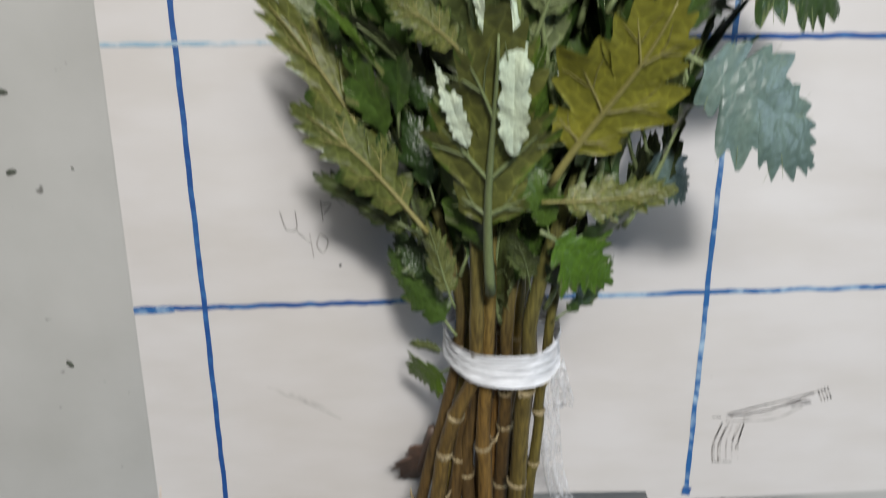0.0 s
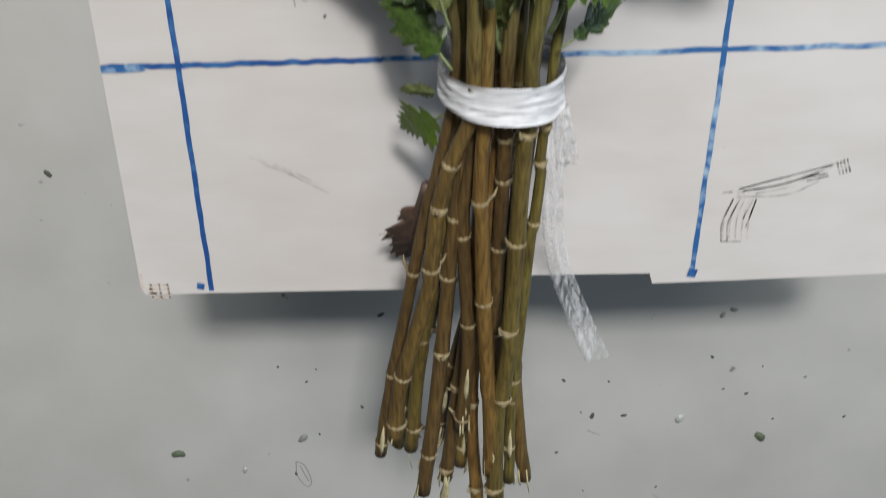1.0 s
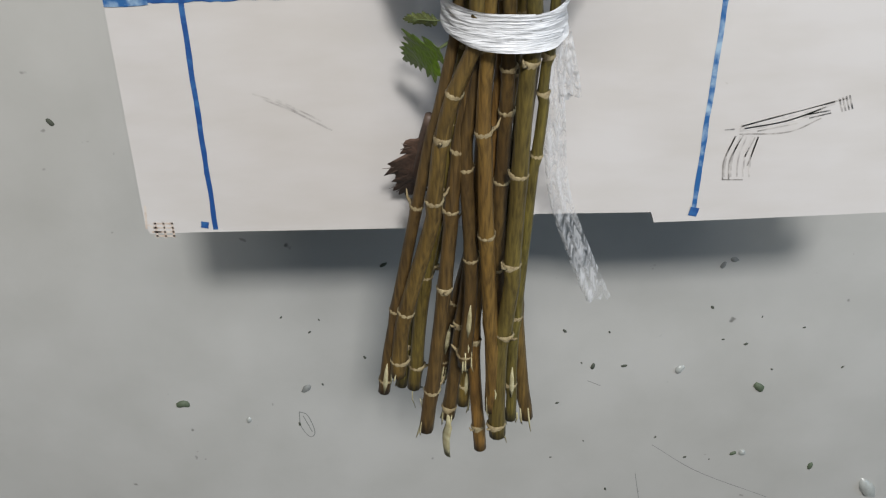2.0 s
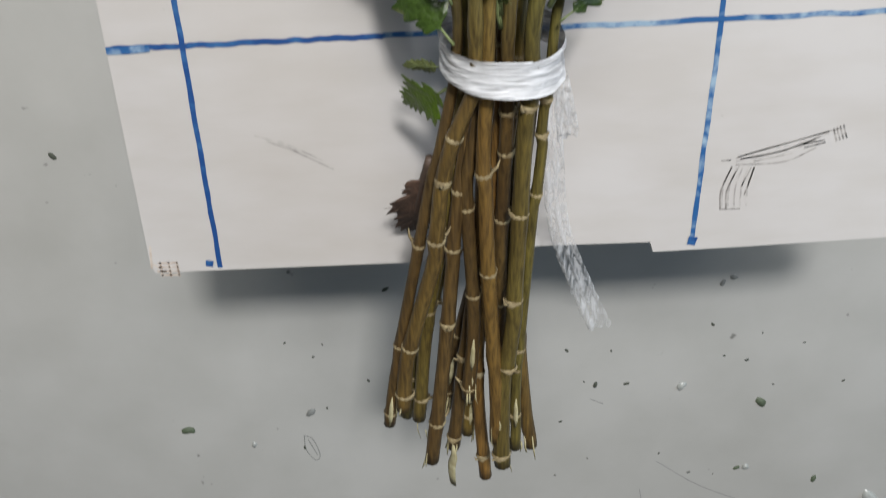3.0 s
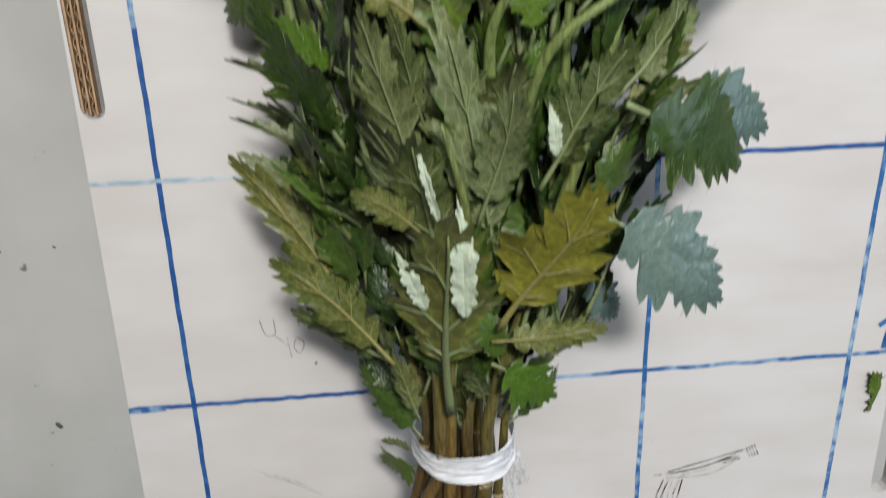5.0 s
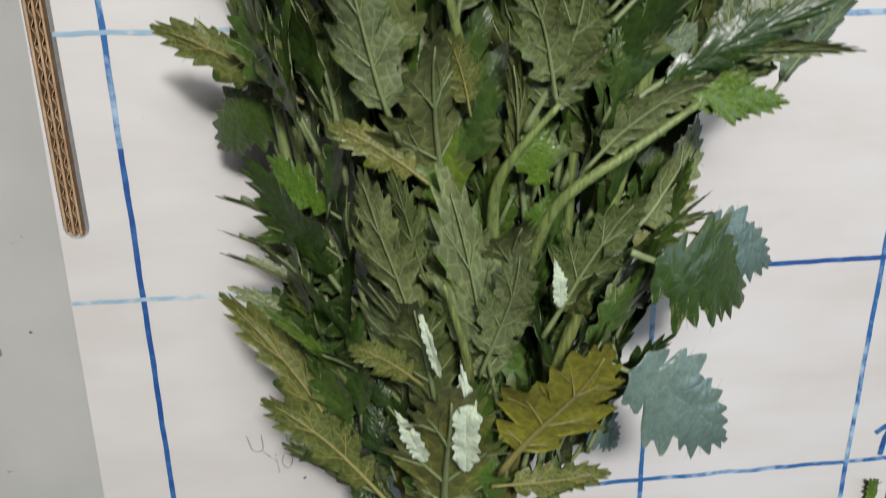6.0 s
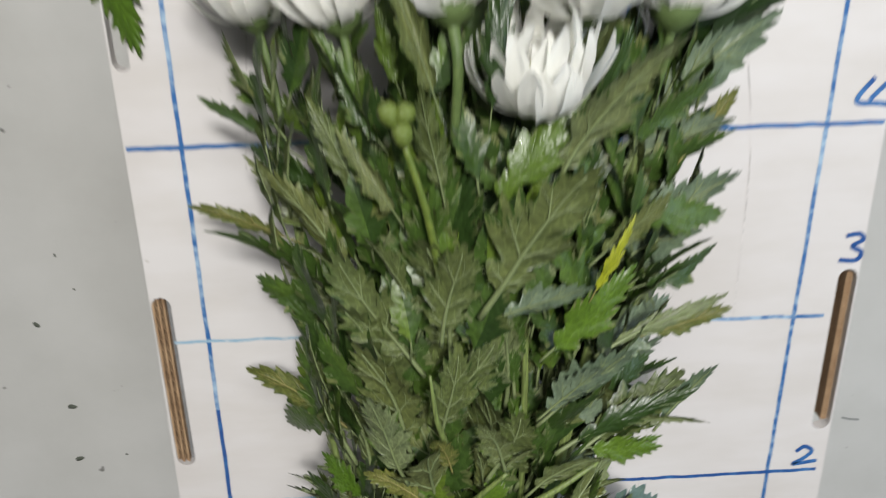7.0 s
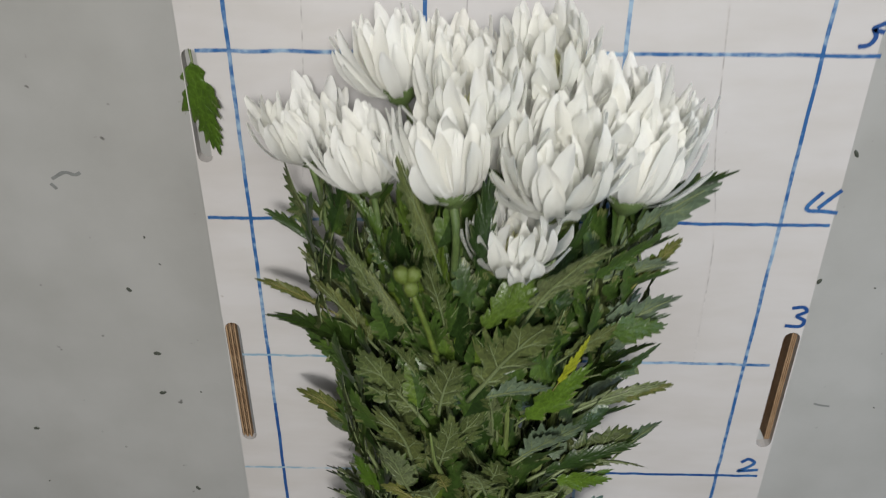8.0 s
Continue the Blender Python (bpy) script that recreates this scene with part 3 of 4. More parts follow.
def put(name, me, parent, m, label=""):
    ob = new(name, me)
    ob.parent = parent
    ob.matrix_basis = m
    if label:
        ob["label"] = label
    return ob


# ---- the bunch ----
bunch = tagged(new("flower_bunch"), "ribbon-tied bunch of white chrysanthemums with green leaves on the carton", "flower bunch")
BAND = Vector((0.1150, 0.0985, 0.0475))
HEADS = [  # base, size, axis
    ((0.0472, 0.4643, 0.0460), .037, (-0.14, 0.95, 0.08)),
    ((0.0812, 0.4688, 0.0830), .036, (-0.20, 0.98, -0.08)),
    ((0.1175, 0.4743, 0.1000), .041, (-0.13, 0.99, -0.05)),
    ((0.1622, 0.4738, 0.1020), .044, (-0.03, 0.92, 0.30)),
    ((0.1922, 0.4708, 0.0970), .041, (0.17, 0.98, -0.13)),
    ((0.1450, 0.4417, 0.1040), .036, (-0.04, 0.94, 0.24)),
    ((0.0935, 0.5047, 0.0620), .037, (-0.20, 0.97, -0.13)),
    ((0.1601, 0.5113, 0.0660), .036, (-0.14, 0.92, 0.32)),
    ((0.1249, 0.4978, 0.0860), .038, (-0.03, 0.95, 0.20)),
    ((0.1400, 0.4761, 0.0780), .042, (0.04, 1.00, 0.00)),
    ((0.1855, 0.4862, 0.0800), .041, (0.04, 1.00, 0.00)),
    ((0.2022, 0.4790, 0.0820), .038, (0.13, 0.99, -0.06)),
    ((0.1167, 0.5018, 0.0560), .035, (-0.13, 0.99, 0.00)),
]
rnd = random.Random(11)


def stem(below, radius, head):
    """One cut stem: from its lower end up through the ribbon, then inside the leaves to its flower."""
    at_band, base, axis = Vector(below[-1]), Vector(head[0]), Vector(head[2]).normalized()
    ox, oz = at_band.x - BAND.x, at_band.z - BAND.z
    near = at_band + Vector((ox * 0.12 + 0.001, 0.04, oz * 0.3 + 0.004))
    above = at_band.lerp(base, 0.42) + Vector((ox * 0.7, 0, oz * 0.3))
    lower = smooth_path(below, 31)
    fine = lower + smooth_path([at_band, near, above, base - Vector((axis.x * 0.4, 0.9, 0.32)) * 0.05, base], 30)[1:]
    nodes_at = []
    s = rnd.randrange(1, 4)
    while s < 56:
        nodes_at.append(s)
        s += rnd.choice((4, 5, 6, 7, 8))
    radii, kink = [], Vector()
    for i in range(60):
        near = min(abs(i - k) for k in nodes_at)
        radii.append(radius * 1.10 * (1 - 0.0090 * i) * (1.10 if near == 0 else 1.0))
        if near == 0 and i < 30:
            kink = Vector((rnd.uniform(-0.0006, 0.0006), 0, rnd.uniform(-0.0005, 0.0005)))
        fine[i] = fine[i] + kink
    bm = bmesh.new()
    add_tube(bm, fine, radii, 9, 0, cap_mat=1)
    st = part("stem", bm, [stem_bark, cut_wood], bunch)
    for k in nodes_at:
        if k > 34 or rnd.random() < 0.1:
            continue
        bm = bmesh.new()
        d = (fine[k + 1] - fine[k]).normalized()
        side = d.orthogonal().normalized()
        up = d.cross(side)
        a0 = rnd.uniform(0, 6.28)
        low, high = [], []
        for j in range(12):
            a = 2 * math.pi * j / 12
            w = 0.00025 + 0.0016 * max(0, math.cos(a - a0)) ** 3 + rnd.uniform(0, 0.0006)
            dirn = side * math.cos(a) + up * math.sin(a)
            low.append(bm.verts.new(fine[k] + dirn * (radii[k] * 0.985) - d * w))
            high.append(bm.verts.new(fine[k] + dirn * (radii[k] * (1.04 + 0.26 * max(0, math.cos(a - a0)) ** 3) + rnd.uniform(0, 0.0002)) + d * w * 0.6))
        cap = [bm.verts.new(fine[k] + (h.co - fine[k]) * 0.86 + d * 0.0008) for h in high]
        for j in range(12):
            n = (j + 1) % 12
            bm.faces.new((low[j], low[n], high[n], high[j]))
            bm.faces.new((high[j], high[n], cap[n], cap[j]))
        if rnd.random() < 0.6:
            p = fine[k] + (side * math.cos(a0) + up * math.sin(a0)) * radii[k]
            out = (side * math.cos(a0) + up * math.sin(a0))
            add_tube(bm, [p, p + out * 0.0025 + d * 0.0015, p + out * 0.0035 + d * rnd.uniform(0.002, 0.006)], [0.0009, 0.0006, 0.0002], 5)
        part("leaf_scar", bm, node_scar, st)
    return fine


PATHS = []
PATHS.append(stem([(0.0689, -0.0661, 0.0300), (0.0730, -0.0365, 0.0340), (0.0835, 0.0192, 0.0420), (0.0911, 0.0592, 0.0470), (0.0986, 0.0960, 0.0520)], .0024, HEADS[0]))
PATHS.append(stem([(0.0755, -0.0524, 0.0360), (0.0789, -0.0206, 0.0400), (0.0911, 0.0310, 0.0500), (0.0959, 0.0695, 0.0570), (0.1057, 0.0974, 0.0620)], .0031, HEADS[2]))
PATHS.append(stem([(0.0867, -0.0851, 0.0340), (0.0931, -0.0272, 0.0380), (0.0980, 0.0296, 0.0440), (0.1011, 0.0561, 0.0460), (0.1062, 0.0903, 0.0480)], .0029, HEADS[6]))
PATHS.append(stem([(0.1037, -0.0512, 0.0320), (0.1061, -0.0055, 0.0380), (0.1032, 0.0531, 0.0470), (0.1052, 0.0749, 0.0500), (0.1082, 0.0927, 0.0520)], .0027, HEADS[3]))
PATHS.append(stem([(0.1155, -0.0726, 0.0360), (0.1134, -0.0253, 0.0420), (0.1101, 0.0277, 0.0500), (0.1090, 0.0665, 0.0550), (0.1098, 0.0956, 0.0600)], .0030, HEADS[8]))
PATHS.append(stem([(0.1181, -0.0875, 0.0360), (0.1181, -0.0373, 0.0400), (0.1210, 0.0084, 0.0480), (0.1223, 0.0791, 0.0580), (0.1231, 0.0971, 0.0630)], .0033, HEADS[4]))
PATHS.append(stem([(0.1245, -0.0852, 0.0280), (0.1245, -0.0291, 0.0340), (0.1266, 0.0377, 0.0460), (0.1283, 0.0676, 0.0500), (0.1295, 0.0935, 0.0540)], .0022, HEADS[5]))
PATHS.append(stem([(0.1331, -0.0936, 0.0180), (0.1280, -0.0445, 0.0220), (0.1231, 0.0123, 0.0340), (0.1237, 0.0531, 0.0420), (0.1263, 0.0907, 0.0460)], .0027, HEADS[10]))
PATHS.append(stem([(0.1119, -0.1117, 0.0180), (0.1082, -0.0559, 0.0220), (0.1087, 0.0025, 0.0340), (0.1128, 0.0536, 0.0420), (0.1147, 0.0919, 0.0480)], .0027, HEADS[9]))
PATHS.append(stem([(0.1176, -0.0628, 0.0240), (0.1170, -0.0244, 0.0280), (0.1161, 0.0239, 0.0400), (0.1163, 0.0630, 0.0480), (0.1163, 0.0948, 0.0560)], .0029, HEADS[7]))
PATHS.append(stem([(0.0969, -0.0921, 0.0180), (0.1024, -0.0384, 0.0240), (0.1070, 0.0131, 0.0340), (0.1085, 0.0528, 0.0400), (0.1109, 0.0899, 0.0420)], .0028, HEADS[1]))
PATHS.append(stem([(0.0817, -0.0706, 0.0220), (0.0859, -0.0227, 0.0280), (0.0935, 0.0226, 0.0360), (0.0982, 0.0565, 0.0420), (0.1026, 0.0917, 0.0460)], .0028, HEADS[0]))
PATHS.append(stem([(0.1039, -0.0892, 0.0120), (0.1076, -0.0433, 0.0180), (0.1130, 0.0130, 0.0300), (0.1171, 0.0527, 0.0360), (0.1207, 0.0888, 0.0400)], .0028, HEADS[12]))
PATHS.append(stem([(0.0758, -0.0772, 0.0120), (0.0881, -0.0169, 0.0200), (0.0982, 0.0254, 0.0280), (0.1049, 0.0560, 0.0320), (0.1076, 0.0871, 0.0340)], .0026, HEADS[1]))
PATHS.append(stem([(0.1253, -0.0767, 0.0100), (0.1233, -0.0334, 0.0160), (0.1217, 0.0180, 0.0260), (0.1227, 0.0552, 0.0320), (0.1240, 0.0865, 0.0340)], .0026, HEADS[11]))
PATHS.append(stem([(0.0943, -0.0783, 0.0060), (0.1001, -0.0351, 0.0120), (0.1096, 0.0162, 0.0220), (0.1136, 0.0537, 0.0280), (0.1164, 0.0853, 0.0300)], .0026, HEADS[2]))
# torn, split ends of a few stems
for (x, y, z), to in (((0.0968, -0.0860, 0.024), (0.0958, -0.1180, 0.016)), ((0.1145, -0.0550, 0.0405), (0.1160, -0.0745, 0.0365)), ((0.1038, -0.0340, 0.0360), (0.1030, -0.0545, 0.0315))):
    bm = bmesh.new()
    a, b = Vector((x, y, z)), Vector(to)
    add_tube(bm, [a.lerp(b, k / 4) + Vector((0.0006 * math.sin(k * 2), 0, 0.0003 * (k % 2))) for k in range(5)], [0.0009, 0.0020, 0.0024, 0.0024, 0.0021], 6, squash=0.32)
    part("split_end", bm, cut_wood, bunch, "pale split stem end")
for k in range(4):
    a = Vector((rnd.uniform(0.076, 0.09), rnd.uniform(-0.080, -0.065), rnd.uniform(0.02, 0.034)))
    bm = bmesh.new()
    add_tube(bm, [a, a + Vector((rnd.uniform(-0.001, 0.001), -0.008, -0.001)), a + Vector((rnd.uniform(-0.003, 0.003), -0.016, -0.004))], [0.0004, 0.0003, 0.0001], 4)
    part("torn_fibre", bm, cut_wood, bunch)


# ragged, torn fibres where each stem was broken off
for path in PATHS:
    if rnd.random() < 0.25:
        continue
    tip, d = path[0], (path[0] - path[1]).normalized()
    side = d.orthogonal().normalized()
    up = d.cross(side)
    bm = bmesh.new()
    for k in range(rnd.randrange(2, 5)):
        a = rnd.uniform(0, 6.28)
        r = (side * math.cos(a) + up * math.sin(a)) * 0.0028
        long = rnd.uniform(0.001, 0.006)
        add_tube(bm, [tip + r - d * rnd.uniform(0.002, 0.010), tip + r * 1.08, tip + r * rnd.uniform(0.7, 1.5) + d * long], [0.0005, 0.0006, 0.0002], 4, squash=0.5)
    part("torn_end", bm, cut_wood, bunch, "pale torn stem end")
for path, at in zip(PATHS[::3], (2, 4, 3, 5, 2, 4)):
    p, d = path[at], (path[at + 1] - path[at]).normalized()
    bm = bmesh.new()
    add_tube(bm, [p + d * (0.006 * k - 0.006) + Vector((0, 0, 0.0028)) for k in range(4)], [0.0003, 0.0014, 0.0012, 0.0002], 6, squash=0.5)
    part("peeled_patch", bm, cut_wood, bunch)


# white ribbon round the stems, and its loose tail
def ribbon_wrap():
    bm = bmesh.new()
    n, m = 64, 11
    grid = []
    for j in range(m):
        v = j / (m - 1)
        row = []
        for i in range(n):
            a = 2 * math.pi * i / n
            rip = 0.0006 * noise.noise((math.cos(a) * 3, math.sin(a) * 3, v * 6)) + 0.00045 * math.sin(v * 22 + 2 * math.cos(a))
            flare = 0.0012 * (2 * v - 1) ** 2
            sx, sz = 0.0198 + rip + flare * 0.5, 0.0214 + rip + flare * 0.5
            ca, sa = math.cos(a), math.sin(a)
            x = BAND.x + sx * math.copysign(abs(ca) ** 0.85, ca)
            z = BAND.z + sz * math.copysign(abs(sa) ** 0.85, sa)
            y = BAND.y + 0.002 + 0.0118 * v - 0.0048 * math.sin(a) - 0.0012 * math.cos(a + 0.6) + 0.0008 * noise.noise((a * 1.5, v * 2, 3))
            row.append(bm.verts.new((x, y, z)))
        grid.append(row)
    for a, b in zip(grid, grid[1:]):
        for i in range(n):
            bm.faces.new((a[i], a[(i + 1) % n], b[(i + 1) % n], b[i]))
    return part("ribbon", bm, ribbon_white, bunch, "crinkled white plastic ribbon tied round the stems")


wrap = ribbon_wrap()


def ribbon_tail(points, widths, seed):
    bm = bmesh.new()
    n, m = 46, 8
    path = smooth_path(points, n)
    rows = []
    for i, p in enumerate(path):
        u = i / (n - 1)
        w = widths[0] + (widths[1] - widths[0]) * u
        d = (path[min(i + 1, n - 1)] - path[max(i - 1, 0)]).normalized()
        s = d.cross(Vector((0, 0, 1))).normalized()
        rows.append([bm.verts.new(p + s * w * (k / (m - 1) - 0.5) + Vector((0, 0.0012 * noise.noise((k * 0.9, i * 0.3, seed)) * (1 if i > n - 4 else 0) * 3, 0.0011 * math.sin(k * 2.4 + 0.6 * math.sin(i * 0.5)) + 0.0009 * noise.noise((k, i * 0.25, seed))))) for k in range(m)])
    for a, b in zip(rows, rows[1:]):
        for k in range(m - 1):
            bm.faces.new((a[k], a[k + 1], b[k + 1], b[k]))
    return part("ribbon_tail", bm, ribbon_thin, wrap, "loose translucent tail of plastic ribbon")


ribbon_tail([(0.1325, 0.097, 0.050), (0.1345, 0.067, 0.040), (0.1412, 0.024, 0.020), (0.154, -0.013, 0.006), (0.1665, -0.044, -0.004)], (0.006, 0.0115), 2)
ribbon_tail([(0.1335, 0.098, 0.050), (0.137, 0.084, 0.045), (0.1405, 0.069, 0.036)], (0.006, 0.008), 7)


# flower heads
def petal_mesh(seed, incurve, reach, broad):
    """One petal, 1 long in its flower: sweeps out from the base, then rises as a trough-shaped blade."""
    rng = random.Random(seed)
    bm = bmesh.new()
    n, m = 12, 5
    rows = []
    rng_curl = rng.uniform(-0.10, 0.12)
    for i in range(n):
        s = i / (n - 1)
        r = reach * (1 - (1 - s) ** 2.2) + incurve * s * s + rng_curl * s ** 5
        h = s * (0.35 + 0.65 * s) if s < 1 else 1.0
        w = broad * (0.35 + 0.65 * math.sin(math.pi * min(0.5, 0.62 * s))) * math.sqrt(max(0.0, 1 - max(0.0, (s - 0.76) / 0.25) ** 2.2))
        row = []
        for k in range(m):
            f = k / (m - 1) * 2 - 1
            trough = -0.30 * w * f * f + 0.006 * math.cos(f * 9) + 0.006 * rng.uniform(-1, 1)
            row.append(bm.verts.new((w * f, 0.05 + r - trough * (0.25 + 0.75 * s), h + 0.02 * (1 - f * f) * (1 if i == n - 1 else 0))))
        rows.append(row)
    for a, b in zip(rows, rows[1:]):
        for k in range(m - 1):
            bm.faces.new((a[k], a[k + 1], b[k + 1], b[k]))
    me = bpy.data.meshes.new("petal")
    bm.to_mesh(me)
    bm.free()
    me.materials.append(petal_white)
    for poly in me.polygons:
        poly.use_smooth = True
    return me


PETALS = {"outer": [petal_mesh(k, 0.03, 0.45, 0.108) for k in range(4)], "side": [petal_mesh(10 + k, -0.06, 0.42, 0.112) for k in range(4)],
          "mid": [petal_mesh(20 + k, -0.12, 0.35, 0.104) for k in range(4)], "inner": [petal_mesh(30 + k, -0.11, 0.24, 0.088) for k in range(3)]}


def flower(index):
    (base, size, axis) = HEADS[index]
    size *= 0.94
    rng = random.Random(100 + index)
    bm = bmesh.new()
    n = 16
    rings = []
    for r, h in ((0.03, -0.16), (0.07, -0.14), (0.17, -0.05), (0.24, 0.06), (0.20, 0.16), (0.02, 0.12)):
        rings.append([bm.verts.new((r * math.cos(2 * math.pi * k / n) * (1 + 0.1 * (k % 2)), r * math.sin(2 * math.pi * k / n) * (1 + 0.1 * (k % 2)), h + 0.04 * (k % 2) * (r > 0.18))) for k in range(n)])
    for a, b in zip(rings, rings[1:]):
        for k in range(n):
            bm.faces.new((a[k], a[(k + 1) % n], b[(k + 1) % n], b[k]))
    head = part("flower_head", bm, calyx_green, bunch, "white chrysanthemum bloom with a green calyx")
    z = Vector(axis).normalized()
    x = z.orthogonal().normalized()
    rot = Matrix((x, z.cross(x), z)).transposed().to_4x4()
    head.matrix_basis = Matrix.Translation(base) @ rot @ Matrix.Diagonal((size, size, size, 1)) @ Matrix.Rotation(rng.uniform(0, 6), 4, "Z")
    for kind, count, high, lean in (("outer", 15, 0.90, 4), ("side", 19, 1.0, 1), ("mid", 18, 0.96, 0), ("inner", 14, 0.76, 0)):
        for k in range(count):
            a = 360 * (k + rng.uniform(-0.25, 0.25)) / count + (11 if kind in ("side", "inner") else 0)
            s = high * rng.uniform(0.82, 1.14)
            m = Matrix.Rotation(radians(a), 4, "Z") @ Matrix.Rotation(radians(-lean + rng.uniform(-13, 8)), 4, "X") @ Matrix.Rotation(radians(rng.uniform(-14, 14)), 4, "Y") @ Matrix.Diagonal((rng.uniform(0.85, 1.15), 1, s, 1))
            put("petal", rng.choice(PETALS[kind]), head, m)
    bm = bmesh.new()
    for k in range(26):
        a, r = k * 2.4, 0.14 * math.sqrt(k / 26)
        p = Vector((r * math.cos(a), r * math.sin(a), 0.1))
        add_tube(bm, [p, p + Vector((r * 0.3 * math.cos(a), r * 0.3 * math.sin(a), 0.3)), p + Vector((0, 0, 0.36 + 0.05 * rng.random()))], [0.02, 0.03, 0.012], 5)
    part("flower_centre", bm, petal_heart, head, "pale yellow centre")


for i in range(len(HEADS)):
    flower(i)

# closed buds
for k, (p, s) in enumerate((((0.0958, 0.447, 0.120), 0.0034), ((0.1012, 0.4468, 0.120), 0.0032), ((0.1000, 0.4405, 0.121), 0.0033))):
    bm = bmesh.new()
    rings = []
    for r, h in ((0.25, -1.3), (0.7, -0.9), (1.0, -0.2), (0.95, 0.4), (0.6, 0.85), (0.1, 0.9)):
        rings.append([bm.verts.new((r * (1 + 0.12 * (j % 2)) * math.cos(j * math.pi / 7), h, r * (1 + 0.12 * (j % 2)) * math.sin(j * math.pi / 7))) for j in range(14)])
    for a, b in zip(rings, rings[1:]):
        for j in range(14):
            bm.faces.new((a[j], a[(j + 1) % 14], b[(j + 1) % 14], b[j]))
    ob = part("bud", bm, bud_green, bunch, "closed yellow-green bud")
    ob.matrix_basis = Matrix.Translation(p) @ Matrix.Rotation(radians((20, -25, 5)[k]), 4, "Z") @ Matrix.Diagonal((s, s * 1.1, s, 1))


def twig(name, points, r0, r1, mat=None):
    bm = bmesh.new()
    path = smooth_path(points, 18)
    add_tube(bm, path, [r0 + (r1 - r0) * k / 17 for k in range(18)], 7)
    return part(name, bm, mat or stem_bark, bunch)


twig("side_shoot", [(0.112, 0.380, 0.106), (0.110, 0.395, 0.110), (0.106, 0.416, 0.116), (0.1005, 0.436, 0.119)], 0.0019, 0.0012, bud_green)
twig("flower_stalk", [(0.118, 0.430, 0.098), (0.1192, 0.458, 0.106), (0.1176, 0.473, 0.101)], 0.0017, 0.0024, calyx_green)
twig("flower_stalk", [(0.189, 0.430, 0.086), (0.191, 0.453, 0.094), (0.192, 0.470, 0.097)], 0.0012, 0.0019, calyx_green)
twig("flower_stalk", [(0.082, 0.430, 0.084), (0.0835, 0.450, 0.086), (0.0812, 0.468, 0.084)], 0.0011, 0.0018, calyx_green)
twig("flower_stalk", [(0.054, 0.425, 0.052), (0.0515, 0.445, 0.050), (0.0472, 0.463, 0.047)], 0.0012, 0.0018, calyx_green)
twig("side_shoot", [(0.122, 0.215, 0.080), (0.1225, 0.245, 0.090), (0.122, 0.267, 0.096), (0.127, 0.280, 0.102), (0.137, 0.293, 0.106)], 0.0026, 0.0008)
twig("side_shoot", [(0.128, 0.225, 0.080), (0.132, 0.240, 0.088), (0.139, 0.264, 0.098), (0.158, 0.279, 0.101), (0.176, 0.290, 0.098)], 0.0024, 0.0010)
twig("side_shoot", [(0.116, 0.195, 0.088), (0.113, 0.222, 0.100), (0.107, 0.245, 0.104)], 0.0022, 0.0006)
twig("side_shoot", [(0.115, 0.290, 0.094), (0.112, 0.309, 0.103), (0.109, 0.323, 0.107), (0.107, 0.342, 0.108)], 0.0019, 0.0006)

# leaves that stand out in the bunch
YELLOW = leaf_mesh("leaf", 41, curl=0.1, cup=0.2, mats=(yellow_top, yellow_top, yellow_vein), vein=0.012)
SILVER_SHEEN = leaf_mesh("leaf", 42, deep=0.4, curl=0.25, cup=-0.3, mats=(silver_sheen_top, silver_sheen_top, leaf_vein), vein=0.008)
BRIGHT = leaf_mesh("leaf", 43, curl=0.2, cup=0.3, mats=(bright_top, leaf_under, leaf_vein), vein=0.010)
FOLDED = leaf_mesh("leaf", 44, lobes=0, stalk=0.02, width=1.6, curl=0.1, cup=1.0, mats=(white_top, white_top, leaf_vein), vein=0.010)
DRIED = leaf_mesh("leaf", 45, width=0.8, curl=0.3, cup=1.0, mats=(dried_top, dried_top, dried_vein), vein=0.02, twist=0.3)
PALE = leaf_mesh("leaf", 46, curl=0.12, cup=0.4, vein=0.017, stalk=0.26, mats=(leaf_top, olive_under, leaf_vein))
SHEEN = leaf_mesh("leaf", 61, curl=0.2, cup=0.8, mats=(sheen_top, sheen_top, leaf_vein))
OLIVE = leaf_mesh("leaf", 48, width=1.0, curl=0.15, cup=0.3, mats=(leaf_top, olive_under, yellow_vein), vein=0.012)
YGREEN = leaf_mesh("leaf", 49, width=0.8, curl=0.15, cup=0.3, mats=(lime_top, lime_top, yellow_vein), vein=0.010)
SAGE0, SAGE1, SAGE2, SAGE3, SAGE4 = (leaf_mesh("leaf", 50 + k, curl=(0.15, 0.3, 0.05, -0.1, 0.2)[k], cup=(0.5, -0.4, 0.8, 0.3, -0.3)[k], twist=(0.1, -0.3, 0.2, 0.0, 0.35)[k], vein=0.015) for k in range(5))
DARK0, DARK1, DARK2, DARK3, GREEN0 = (leaf_mesh("leaf", 70 + k, deep=(0.9, 0.7, 0.4, 0.8, 1.0)[k], curl=(0.2, 0.35, 0.3, 0.1, 0.25)[k], cup=(-0.4, 0.5, -0.5, 0.4, -0.2)[k], twist=(0.2, -0.2, 0.1, -0.4, 0.3)[k], vein=0.010) for k in range(5))
SLIM0, SLIM1 = (leaf_mesh("leaf", 80 + k, curl=(0.3, -0.2)[k], cup=(1.6, -1.2)[k], twist=(0.6, -0.5)[k], vein=0.014) for k in range(2))


